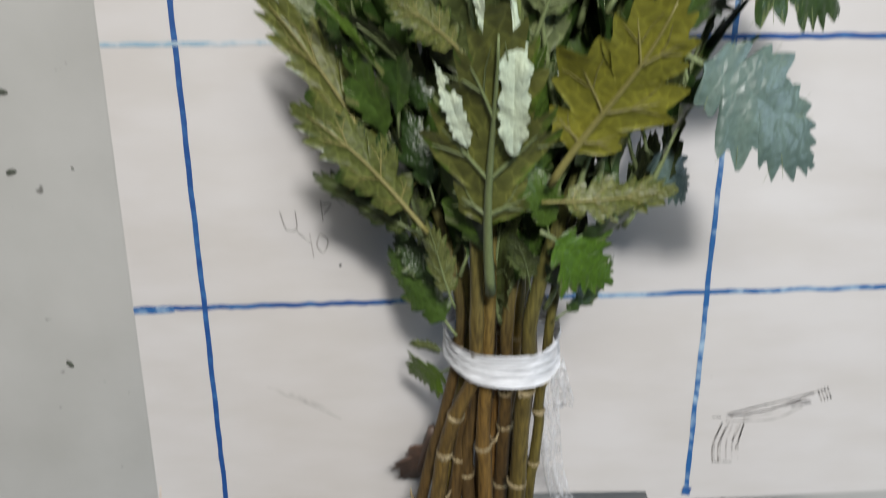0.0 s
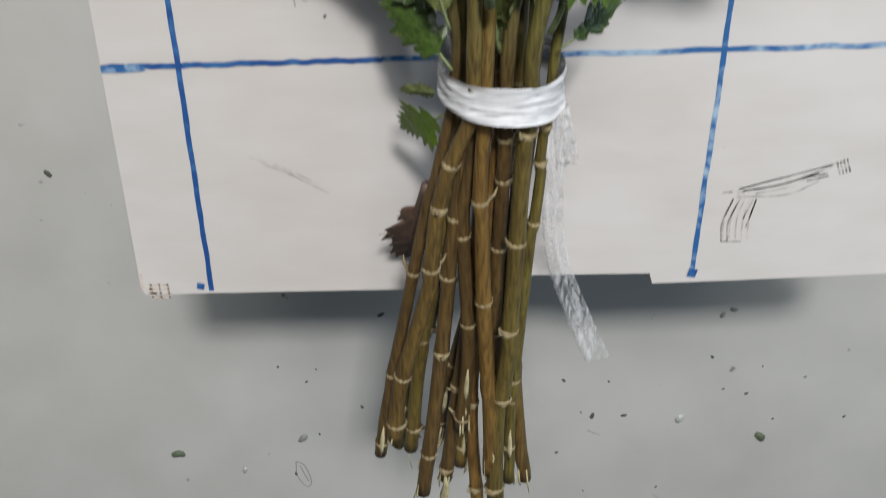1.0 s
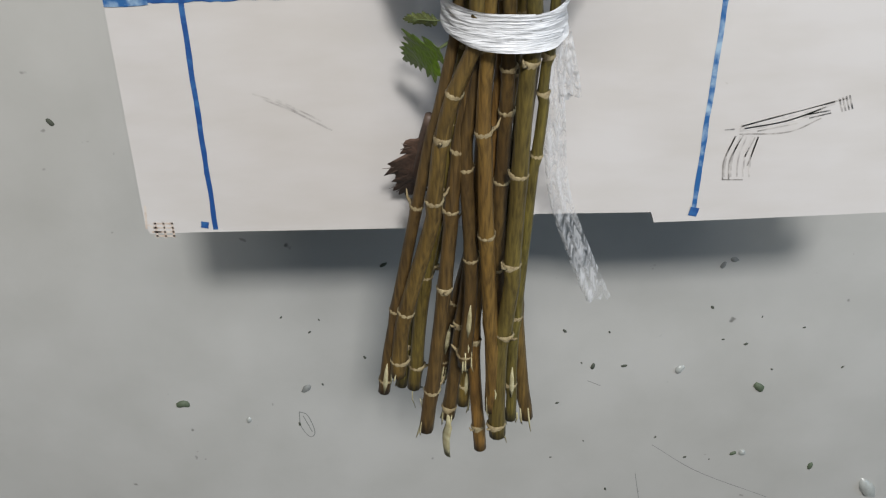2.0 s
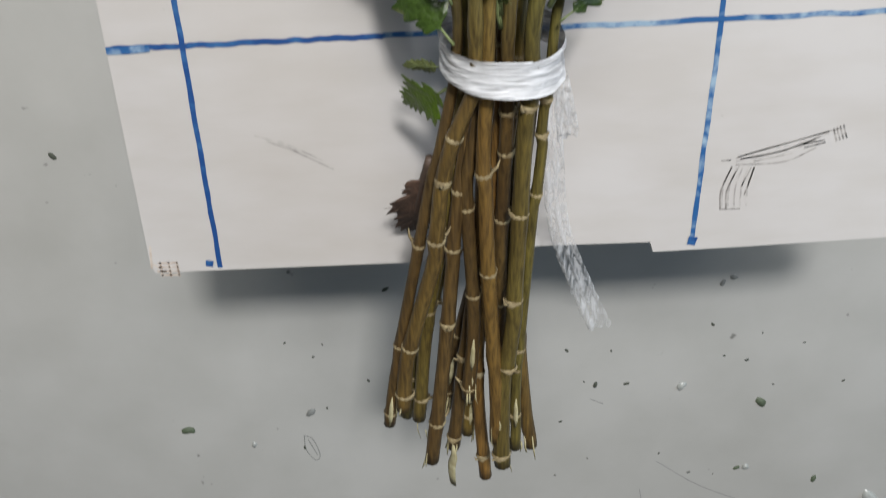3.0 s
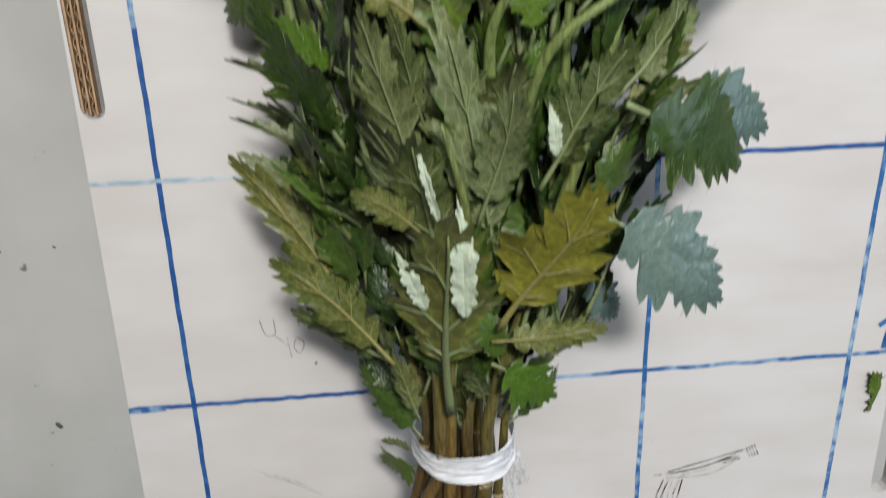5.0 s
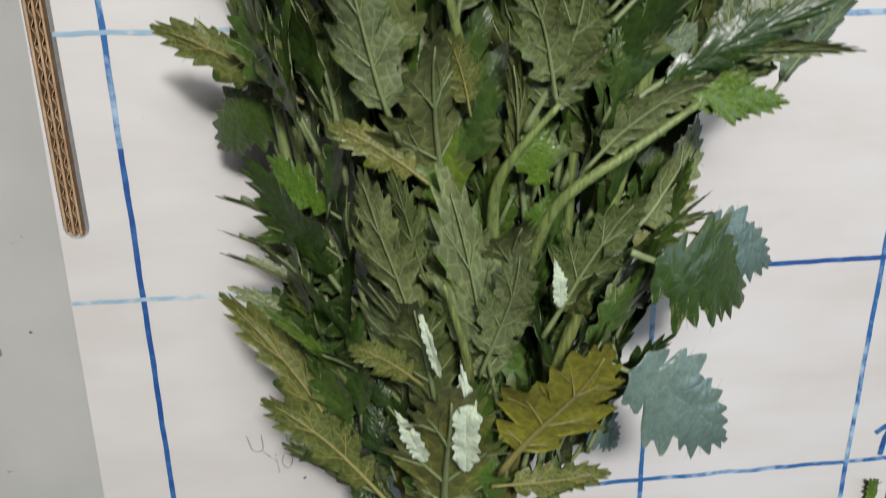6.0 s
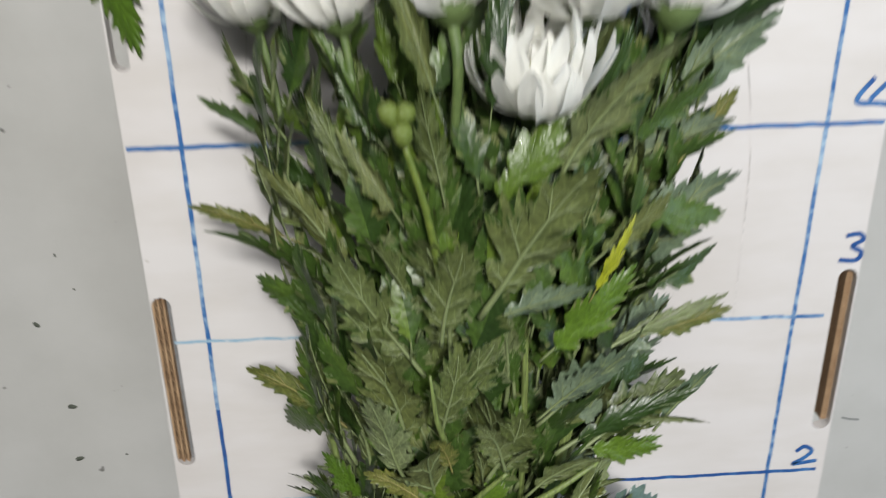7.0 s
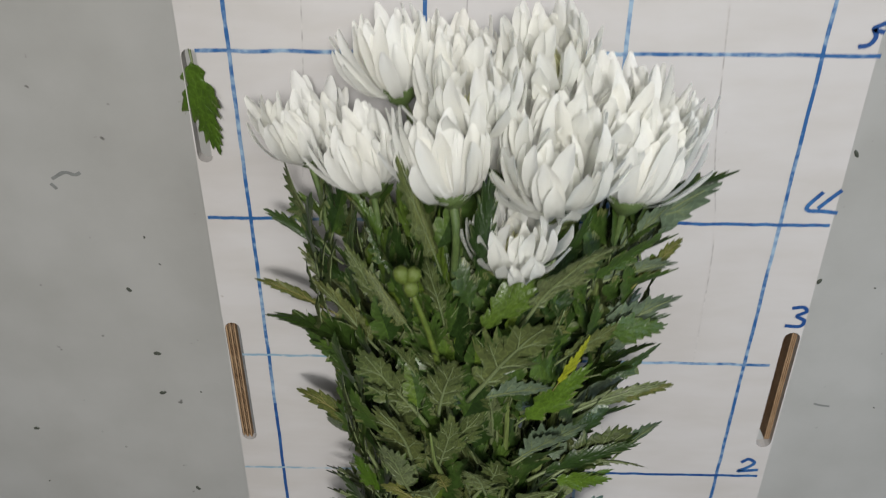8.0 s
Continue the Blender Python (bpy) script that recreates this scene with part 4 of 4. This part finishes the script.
def leaf(me, base, tip, wide, underside, label=""):
    """A leaf from base to tip, wide times as broad as long, turned with its underside or its upper skin to the light."""
    b, t = Vector(base), Vector(tip)
    lean = Vector((0.35 * (t.x - 0.12) / 0.08, 0.1, 1.0))
    put("leaf", me, bunch, aim(b, t, -lean if underside else lean, (t - b).length * 1.08, min(1.7, wide / 0.62)), label)


leaf(PALE, (0.1090, 0.1354, 0.0780), (0.1038, 0.2181, 0.1120), .50, True, "sage leaf with a thick pale midrib, underside up")
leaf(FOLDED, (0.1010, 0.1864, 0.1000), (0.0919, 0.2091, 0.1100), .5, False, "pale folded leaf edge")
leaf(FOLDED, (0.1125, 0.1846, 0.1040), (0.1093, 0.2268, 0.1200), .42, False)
leaf(YELLOW, (0.1243, 0.1728, 0.0900), (0.1488, 0.2240, 0.1080), .80, True, "large yellowing lobed leaf")
leaf(SILVER_SHEEN, (0.1570, 0.2094, 0.0880), (0.1978, 0.1848, 0.0920), .95, False, "green lobed leaf with a silvery window reflection painted in")
leaf(SILVER_SHEEN, (0.1572, 0.1756, 0.0620), (0.1733, 0.1602, 0.0600), .95, False)
leaf(OLIVE, (0.1223, 0.1671, 0.0880), (0.1555, 0.1694, 0.0880), .58, True, "yellow-green lobed leaf")
leaf(BRIGHT, (0.1224, 0.1576, 0.0860), (0.1468, 0.1401, 0.0800), .95, False, "bright green lobed leaf")
leaf(OLIVE, (0.0901, 0.1542, 0.0760), (0.0577, 0.1878, 0.0620), .62, True)
leaf(OLIVE, (0.0841, 0.1598, 0.0720), (0.0484, 0.2172, 0.0500), .40, True)
leaf(SAGE2, (0.0900, 0.1490, 0.0660), (0.0586, 0.1634, 0.0540), .50, True)
leaf(DARK0, (0.0991, 0.1114, 0.0600), (0.0771, 0.1341, 0.0460), .70, False)
leaf(DARK3, (0.0978, 0.1269, 0.0580), (0.0796, 0.1415, 0.0440), .60, False)
leaf(SAGE2, (0.0983, 0.1265, 0.0700), (0.0901, 0.1534, 0.0720), .5, True)
leaf(GREEN0, (0.1214, 0.1346, 0.0760), (0.1169, 0.1570, 0.0840), .5, True)
leaf(SAGE1, (0.1312, 0.1187, 0.0640), (0.1509, 0.1333, 0.0600), .5, False)
leaf(DARK1, (0.1264, 0.1527, 0.0800), (0.1184, 0.1800, 0.0900), .55, False)
leaf(DARK2, (0.0924, 0.1629, 0.0760), (0.0836, 0.1928, 0.0740), .55, False)
leaf(DARK0, (0.0937, 0.1881, 0.0780), (0.0778, 0.2086, 0.0720), .55, False)
leaf(DARK1, (0.0867, 0.2009, 0.0680), (0.0560, 0.2229, 0.0540), .58, False)
leaf(SLIM0, (0.0797, 0.2150, 0.0620), (0.0487, 0.2363, 0.0460), .30, True)
leaf(OLIVE, (0.1011, 0.2088, 0.0940), (0.0837, 0.2236, 0.0940), .75, True)
leaf(SAGE3, (0.1249, 0.1945, 0.0900), (0.1087, 0.2661, 0.1040), .40, True)
leaf(SAGE4, (0.1176, 0.2114, 0.0960), (0.1283, 0.2542, 0.1060), .50, True, "pale sage lobed leaf, underside up")
leaf(SAGE0, (0.1377, 0.2191, 0.0880), (0.1613, 0.2599, 0.0900), .55, True)
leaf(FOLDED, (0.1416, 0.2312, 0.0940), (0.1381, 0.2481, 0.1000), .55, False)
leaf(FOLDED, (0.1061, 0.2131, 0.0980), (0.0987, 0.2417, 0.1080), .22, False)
leaf(DARK2, (0.1640, 0.2439, 0.0860), (0.2077, 0.2212, 0.0780), 1.0, False, "broad dark green lobed leaf")
leaf(SILVER_SHEEN, (0.1841, 0.2435, 0.0700), (0.2185, 0.2324, 0.0660), .95, False)
leaf(DARK3, (0.1591, 0.2523, 0.0740), (0.1899, 0.2643, 0.0660), .70, False)
leaf(DARK1, (0.1635, 0.2234, 0.0700), (0.1931, 0.2304, 0.0600), .60, False)
leaf(SAGE1, (0.1461, 0.2723, 0.0960), (0.1712, 0.2982, 0.0980), .55, True)
leaf(BRIGHT, (0.1717, 0.2879, 0.0900), (0.2059, 0.2882, 0.0840), .38, False)
leaf(SLIM1, (0.1756, 0.2873, 0.0860), (0.2186, 0.3038, 0.0760), .14, True)
leaf(OLIVE, (0.0710, 0.2859, 0.0580), (0.0335, 0.3054, 0.0360), .50, True, "olive lobed leaf hanging over the carton top")
leaf(DARK0, (0.0666, 0.2897, 0.0500), (0.0378, 0.2658, 0.0280), .75, False)
leaf(BRIGHT, (0.0804, 0.2530, 0.0700), (0.0580, 0.2666, 0.0580), .62, False)
leaf(GREEN0, (0.0798, 0.2327, 0.0640), (0.0535, 0.2474, 0.0500), .50, False)
leaf(SLIM0, (0.0764, 0.2225, 0.0520), (0.0459, 0.2401, 0.0360), .20, True)
leaf(DARK1, (0.0772, 0.2042, 0.0560), (0.0466, 0.2187, 0.0400), .42, True)
leaf(SAGE2, (0.0971, 0.2824, 0.0960), (0.0839, 0.3291, 0.1060), .56, True, "olive-sage lobed leaf, underside up")
leaf(SAGE3, (0.1111, 0.3074, 0.1000), (0.1162, 0.3495, 0.1120), .55, True)
leaf(SAGE4, (0.1366, 0.2924, 0.1040), (0.1276, 0.3239, 0.1120), .62, True)
leaf(SAGE1, (0.1356, 0.2911, 0.1020), (0.1459, 0.3074, 0.1060), .35, True)
leaf(OLIVE, (0.1156, 0.2885, 0.0980), (0.1099, 0.3103, 0.1040), .66, True)
leaf(OLIVE, (0.1050, 0.2698, 0.0940), (0.0830, 0.2859, 0.0900), .62, True)
leaf(BRIGHT, (0.1345, 0.2655, 0.0960), (0.1305, 0.2859, 0.1020), .75, False)
leaf(BRIGHT, (0.1311, 0.2535, 0.0940), (0.1352, 0.2646, 0.0980), .8, False)
leaf(SAGE0, (0.1014, 0.2179, 0.0880), (0.0889, 0.2732, 0.0960), .38, True)
leaf(SAGE2, (0.1040, 0.2378, 0.0880), (0.0949, 0.2720, 0.0960), .36, True)
leaf(SHEEN, (0.1493, 0.3138, 0.1000), (0.1714, 0.3384, 0.1020), .55, True, "sage lobed leaf paled by painted window sheen, underside up")
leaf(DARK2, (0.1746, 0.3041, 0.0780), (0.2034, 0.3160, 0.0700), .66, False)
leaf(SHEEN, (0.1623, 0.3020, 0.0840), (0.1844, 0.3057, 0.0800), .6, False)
leaf(OLIVE, (0.1629, 0.2390, 0.0800), (0.1824, 0.2578, 0.0760), .40, True)
leaf(DARK3, (0.1596, 0.2563, 0.0760), (0.1883, 0.2650, 0.0680), .62, False)
leaf(GREEN0, (0.1509, 0.2897, 0.0900), (0.1522, 0.3069, 0.0960), .6, False)
leaf(SAGE0, (0.1255, 0.3680, 0.1120), (0.1588, 0.4258, 0.1240), 0.57, True, "large sage lobed leaf, underside up")
leaf(SAGE2, (0.1114, 0.3557, 0.1100), (0.1168, 0.3978, 0.1200), 0.65, True)
leaf(SHEEN, (0.1281, 0.3631, 0.1060), (0.1621, 0.3767, 0.1080), 0.39, True)
leaf(SAGE1, (0.1055, 0.3334, 0.0940), (0.0747, 0.3849, 0.0920), 0.53, True)
leaf(SLIM0, (0.1017, 0.3641, 0.0960), (0.0895, 0.3983, 0.1000), 0.34, True)
leaf(SAGE4, (0.0992, 0.2924, 0.0920), (0.0863, 0.3486, 0.0940), .62, True)
leaf(SAGE3, (0.1091, 0.3176, 0.1000), (0.1300, 0.3511, 0.1060), .62, True)
leaf(DARK2, (0.1282, 0.4386, 0.1160), (0.1333, 0.4849, 0.1260), 0.31, False)
leaf(SLIM1, (0.1131, 0.4420, 0.1120), (0.0985, 0.4924, 0.1180), 0.24, True)
leaf(SAGE1, (0.1487, 0.4115, 0.1100), (0.1776, 0.4678, 0.1160), 0.43, True)
leaf(GREEN0, (0.1272, 0.4061, 0.1120), (0.1545, 0.4442, 0.1180), 0.43, False)
leaf(DARK3, (0.1771, 0.4221, 0.0920), (0.2127, 0.4456, 0.0860), 0.40, False)
leaf(OLIVE, (0.2040, 0.4129, 0.0800), (0.2225, 0.4363, 0.0740), 0.52, True)
leaf(GREEN0, (0.1826, 0.3948, 0.0940), (0.2186, 0.3978, 0.0900), 0.53, False)
leaf(DARK1, (0.1851, 0.3663, 0.0920), (0.2218, 0.3750, 0.0880), 0.36, False)
leaf(OLIVE, (0.1948, 0.3384, 0.0800), (0.2295, 0.3437, 0.0700), 0.43, True)
leaf(SHEEN, (0.1844, 0.4218, 0.0860), (0.2119, 0.4593, 0.0780), 0.39, True)
leaf(YGREEN, (0.1671, 0.3679, 0.1040), (0.1808, 0.3988, 0.1080), 0.34, False, "yellow-green leaf")
leaf(BRIGHT, (0.1496, 0.3420, 0.1020), (0.1811, 0.3758, 0.1040), 0.57, False)
leaf(SHEEN, (0.1498, 0.3100, 0.0980), (0.1818, 0.3434, 0.0980), .50, True)
leaf(SAGE4, (0.1293, 0.2850, 0.1000), (0.1441, 0.3196, 0.1040), .85, True)
leaf(SAGE1, (0.1741, 0.2995, 0.0860), (0.2167, 0.3010, 0.0800), .22, True)
leaf(BRIGHT, (0.1683, 0.2920, 0.0900), (0.2034, 0.2887, 0.0900), .50, False)
leaf(DARK0, (0.1830, 0.2994, 0.0840), (0.2092, 0.3079, 0.0780), .4, False)
leaf(SLIM0, (0.0584, 0.4228, 0.0700), (0.0307, 0.4557, 0.0500), 0.19, False)
leaf(SLIM1, (0.0627, 0.4151, 0.0660), (0.0282, 0.4323, 0.0460), 0.19, False)
leaf(OLIVE, (0.0573, 0.3773, 0.0580), (0.0182, 0.3882, 0.0400), 0.28, True)
leaf(DARK1, (0.0730, 0.4033, 0.0720), (0.0404, 0.4177, 0.0580), 0.39, False)
leaf(SAGE2, (0.0828, 0.3721, 0.0840), (0.0533, 0.4111, 0.0780), 0.41, True)
leaf(DARK3, (0.0724, 0.3475, 0.0660), (0.0387, 0.3563, 0.0500), 0.47, False)
leaf(GREEN0, (0.0742, 0.3191, 0.0700), (0.0457, 0.3447, 0.0560), .50, False)
leaf(SLIM0, (0.0795, 0.2381, 0.0640), (0.0493, 0.2556, 0.0460), .30, True)
leaf(SAGE3, (0.0872, 0.4060, 0.0960), (0.0702, 0.4411, 0.0980), 0.39, True)
leaf(SLIM1, (0.0995, 0.4007, 0.1020), (0.0816, 0.4331, 0.1060), 0.28, True)
leaf(SAGE0, (0.1142, 0.4084, 0.1060), (0.1076, 0.4507, 0.1120), 0.34, True)
leaf(SLIM0, (0.0952, 0.4263, 0.0980), (0.0775, 0.4550, 0.0980), 0.30, False)
leaf(DARK0, (0.0881, 0.4403, 0.0880), (0.0680, 0.4691, 0.0860), 0.34, False)
leaf(GREEN0, (0.1005, 0.4463, 0.0960), (0.0920, 0.4731, 0.0980), 0.34, False)
leaf(DARK2, (0.1117, 0.3806, 0.0980), (0.0999, 0.4158, 0.1040), 0.39, False)
leaf(SAGE4, (0.1674, 0.3810, 0.1000), (0.1917, 0.4067, 0.1000), 0.39, True)
leaf(SHEEN, (0.2072, 0.2835, 0.0700), (0.2294, 0.3119, 0.0640), .5, True)
leaf(DARK3, (0.1623, 0.4263, 0.1000), (0.1766, 0.4647, 0.1040), 0.34, False)
leaf(BRIGHT, (0.0970, 0.0946, 0.0520), (0.0827, 0.0817, 0.0380), 1.0, False, "small green leaf below the ribbon")
leaf(SAGE2, (0.0958, 0.1019, 0.0520), (0.0848, 0.0993, 0.0420), .5, True)
leaf(DRIED, (0.0905, 0.0677, 0.0480), (0.0805, 0.0144, 0.0200), .62, False, "shrivelled dark brown leaf")


def girth(y):
    """Middle x, half width, middle z and half height of the leafy mass at y."""
    k = min(1, max(0, (y - 0.108) / 0.095))
    k = k * k * (3 - 2 * k)
    rise = min(1, max(0, (y - 0.2) / 0.2))
    return 0.115 + 0.006 * k + 0.009 * rise, 0.018 + 0.052 * k + 0.020 * rise, 0.048 + 0.004 * k + 0.010 * rise, 0.020 + 0.026 * k


rnd = random.Random(23)
made = 0
while made < 170:
    deep = rnd.random()
    y0 = 0.116 + 0.329 * rnd.random() ** 0.85
    cx, hw, cz, hh = girth(y0 + 0.02)
    ang = radians(rnd.triangular(-118, 118, 0))
    f0 = 0.30 + 0.45 * deep
    base = Vector((cx + hw * f0 * math.sin(ang), y0, cz + hh * f0 * math.cos(ang)))
    length = rnd.uniform(0.046, 0.070) * (0.9 if y0 > 0.36 else 1.0) * (0.85 if y0 < 0.15 else 1.0)
    out = Vector((math.sin(ang) * 1.25, 0, math.cos(ang) * 0.75))
    spread = rnd.uniform(0.08, 0.48)
    d = (Vector((rnd.uniform(-0.24, 0.24), 1.0, rnd.uniform(-0.12, 0.12))) + out * spread).normalized()
    tip = base + d * length
    cx2, hw2, cz2, hh2 = girth(tip.y)
    over = math.hypot((tip.x - cx2) / hw2, (tip.z - cz2) / hh2)
    if over > 1.02 or tip.z < 0.010 or base.z < 0.010 or tip.y > 0.482:
        continue
    normal = (out + Vector((rnd.uniform(-0.5, 0.5), rnd.uniform(-0.5, 0.2), rnd.uniform(-0.3, 0.3)))).normalized()
    if rnd.random() < 0.55:
        normal = -normal
    me = LEAVES[rnd.randrange(8)] if y0 < 0.36 else LEAVES[rnd.choice((1, 2, 4, 7, 6, 2, 7))]
    put("leaf", me, bunch, aim(base, tip, normal, length))
    made += 1

# leaves fanning out along both flanks
for side in (-1, 1):
    for k in range(17 if side < 0 else 34):
        y0 = (0.205 + 0.0072 * k if side > 0 else 0.172 + 0.0150 * k) + rnd.uniform(-0.006, 0.006)
        cx, hw, cz, hh = girth(y0)
        lift = rnd.uniform(0.030, 0.070) if side < 0 else rnd.uniform(0.035, 0.085)
        b = Vector((cx + side * hw * rnd.uniform(0.40, 0.60), y0, lift + 0.008))
        t = Vector((cx + side * hw * (rnd.uniform(0.92, 1.12) if side > 0 and y0 > 0.26 else rnd.uniform(0.80, 1.0)), y0 + rnd.uniform(0.012, 0.042), lift * rnd.uniform(0.85, 1.05)))
        n = Vector((side * 0.3, rnd.uniform(-0.4, 0.2), 1)) * (1 if rnd.random() < 0.6 else -1)
        # every third leaf on the right has the sheen painted into its colour
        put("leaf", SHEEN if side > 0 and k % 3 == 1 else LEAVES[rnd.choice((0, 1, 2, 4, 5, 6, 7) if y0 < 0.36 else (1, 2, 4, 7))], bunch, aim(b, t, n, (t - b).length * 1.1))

# the crowded small leaves deep inside the bunch
inner_low = leaf_mesh("leaf", 77, curl=0.2, cup=0.6, fine=18, across=3)
verts = np.array([v.co[:] for v in inner_low.vertices])
faces = [tuple(p.vertices) for p in inner_low.polygons]
slots = [p.material_index for p in inner_low.polygons]
all_v, all_f, all_m = [], [], []
for k in range(520):
    y0 = rnd.uniform(0.125, 0.43) if k < 340 else rnd.uniform(0.33, 0.445)
    cx, hw, cz, hh = girth(y0 + 0.02)
    ang, f0 = radians(rnd.uniform(-115, 115) if k < 340 else rnd.uniform(-85, 85)), rnd.uniform(0.1, 0.78) if k < 340 else rnd.uniform(0.45, 0.95)
    base = Vector((cx + hw * f0 * math.sin(ang), y0, cz + hh * f0 * math.cos(ang)))
    d = Vector((rnd.uniform(-0.5, 0.5), 1, rnd.uniform(-0.2, 0.3)))
    size = rnd.uniform(0.034, 0.05) * (1 if k < 340 else 0.85)
    if (base + d.normalized() * size).z < 0.012 or base.z < 0.012:
        continue
    m = np.array(aim(base, base + d, (math.sin(ang) + rnd.uniform(-0.6, 0.6), rnd.uniform(-0.4, 0.4), math.cos(ang)), size))
    off = len(all_v) and sum(len(v) for v in all_v)
    all_v.append(verts @ m[:3, :3].T + m[:3, 3])
    all_f += [tuple(i + off for i in f) for f in faces]
    all_m += slots
inner = bpy.data.meshes.new("inner_leaves")
inner.from_pydata(np.concatenate(all_v).tolist(), [], all_f)
for m in (inner_top, inner_under, leaf_vein):
    inner.materials.append(m)
inner.polygons.foreach_set("material_index", all_m)
inner.polygons.foreach_set("use_smooth", [True] * len(all_m))
inner_ob = new("inner_leaves", inner)
inner_ob.parent = bunch
tagged(inner_ob, "crowded dark green leaves inside the bunch", kind="stuff")

# ---- loose leaves poking out of the carton's hand holes ----
for (b, t, n, size, text) in (((-0.021, 0.503, -0.006), (-0.011, 0.447, 0.012), (-0.4, 0.1, 0.9), 0.058, "fresh green leaf poking out of a carton hand hole"),
                              ((0.326, 0.058, -0.012), (0.309, 0.090, 0.010), (0.2, 0.1, 1.0), 0.040, "yellow-green leaf poking out of a carton hand hole")):
    stray = new("stray_leaf", BRIGHT)
    stray.matrix_world = aim(b, t, n, size)
    tagged(stray, text, "leaf")

# ---- litter on the floor ----
rnd = random.Random(31)


def crumb(x, y, size, mat, name="leaf_crumb", label="small dry leaf crumb lying on the floor", long=1.8):
    bm = bmesh.new()
    n = 9
    a0 = rnd.uniform(0, 6.28)
    rim = []
    for k in range(n):
        a = 2 * math.pi * k / n
        r = size * rnd.uniform(0.75, 1.1)
        px, py = r * long * math.cos(a), r * math.sin(a)
        rim.append((px * math.cos(a0) - py * math.sin(a0), px * math.sin(a0) + py * math.cos(a0)))
    lo = [bm.verts.new((px, py, 0)) for px, py in rim]
    hi = [bm.verts.new((px * 0.8, py * 0.8, size * rnd.uniform(0.25, 0.6))) for px, py in rim]
    for k in range(n):
        bm.faces.new((lo[k], lo[(k + 1) % n], hi[(k + 1) % n], hi[k]))
    bm.faces.new(hi)
    ob = part(name, bm, mat)
    ob.location = (x, y, FLOOR)
    tagged(ob, label, "debris", "litter on the floor")


for x, y, s, m in ((-0.094, -0.248, 0.0036, bit_green), (0.334, -0.245, 0.0034, bit_green), (0.208, -0.222, 0.0018, speck_dark), (0.231, -0.222, 0.0014, speck_dark), (0.059, -0.131, 0.0016, speck_dark),
                   (0.298, -0.133, 0.0020, scratch_grey), (0.291, -0.137, 0.0018, scratch_grey), (-0.139, -0.024, 0.0020, speck_dark), (-0.162, 0.220, 0.0018, speck_dark), (-0.150, 0.150, 0.0022, speck_dark),
                   (0.420, 0.239, 0.0018, speck_dark), (0.421, 0.357, 0.0020, speck_dark), (-0.283, 0.055, 0.0018, speck_dark), (0.389, -0.327, 0.0022, bit_green), (0.441, -0.353, 0.0070, film_bit),
                   (0.325, -0.311, 0.0018, bit_green), (-0.153, 0.103, 0.0020, speck_dark), (-0.002, -0.236, 0.0028, scratch_grey)):
    crumb(x, y, s, m)
for x, y, s in ((0.272, -0.226, 0.0036), (0.332, -0.310, 0.0030), (-0.047, -0.265, 0.0024)):
    crumb(x, y, s, film_bit, "film_scrap", "pale scrap of plastic film on the floor", 1.2)
for k in range(24):
    crumb(rnd.uniform(-0.02, 0.42), rnd.uniform(-0.36, -0.17), rnd.uniform(0.0005, 0.0011), speck_dark)
for k in range(12):
    crumb(rnd.choice((rnd.uniform(-0.38, -0.11), rnd.uniform(0.40, 0.52))), rnd.uniform(-0.15, 0.45), rnd.uniform(0.0005, 0.0010), speck_dark)
mark("floor_scratch", floor, scratch_grey, [[(-0.009, -0.258), (-0.003, -0.262), (0.001, -0.278), (-0.003, -0.283), (-0.009, -0.272), (-0.009, -0.258)], [(-0.0065, -0.262), (-0.001, -0.278)]], 0.0007, z=FLOOR)
mark("floor_scratch", floor, scratch_grey, [[(-0.203, 0.327), (-0.192, 0.333), (-0.184, 0.331), (-0.179, 0.333)], [(-0.205, 0.323), (-0.201, 0.318)]], 0.0028, z=FLOOR, seed=2)
mark("floor_scratch", floor, scratch_grey, [[(0.446, 0.103), (0.453, 0.101), (0.461, 0.100)]], 0.002, z=FLOOR, seed=4)
mark("floor_scratch", floor, scratch_grey, [[(0.26, -0.30), (0.30, -0.33), (0.36, -0.36)], [(0.25, -0.33), (0.256, -0.36)], [(0.205, -0.235), (0.215, -0.24)]], 0.0005, z=FLOOR, seed=6)
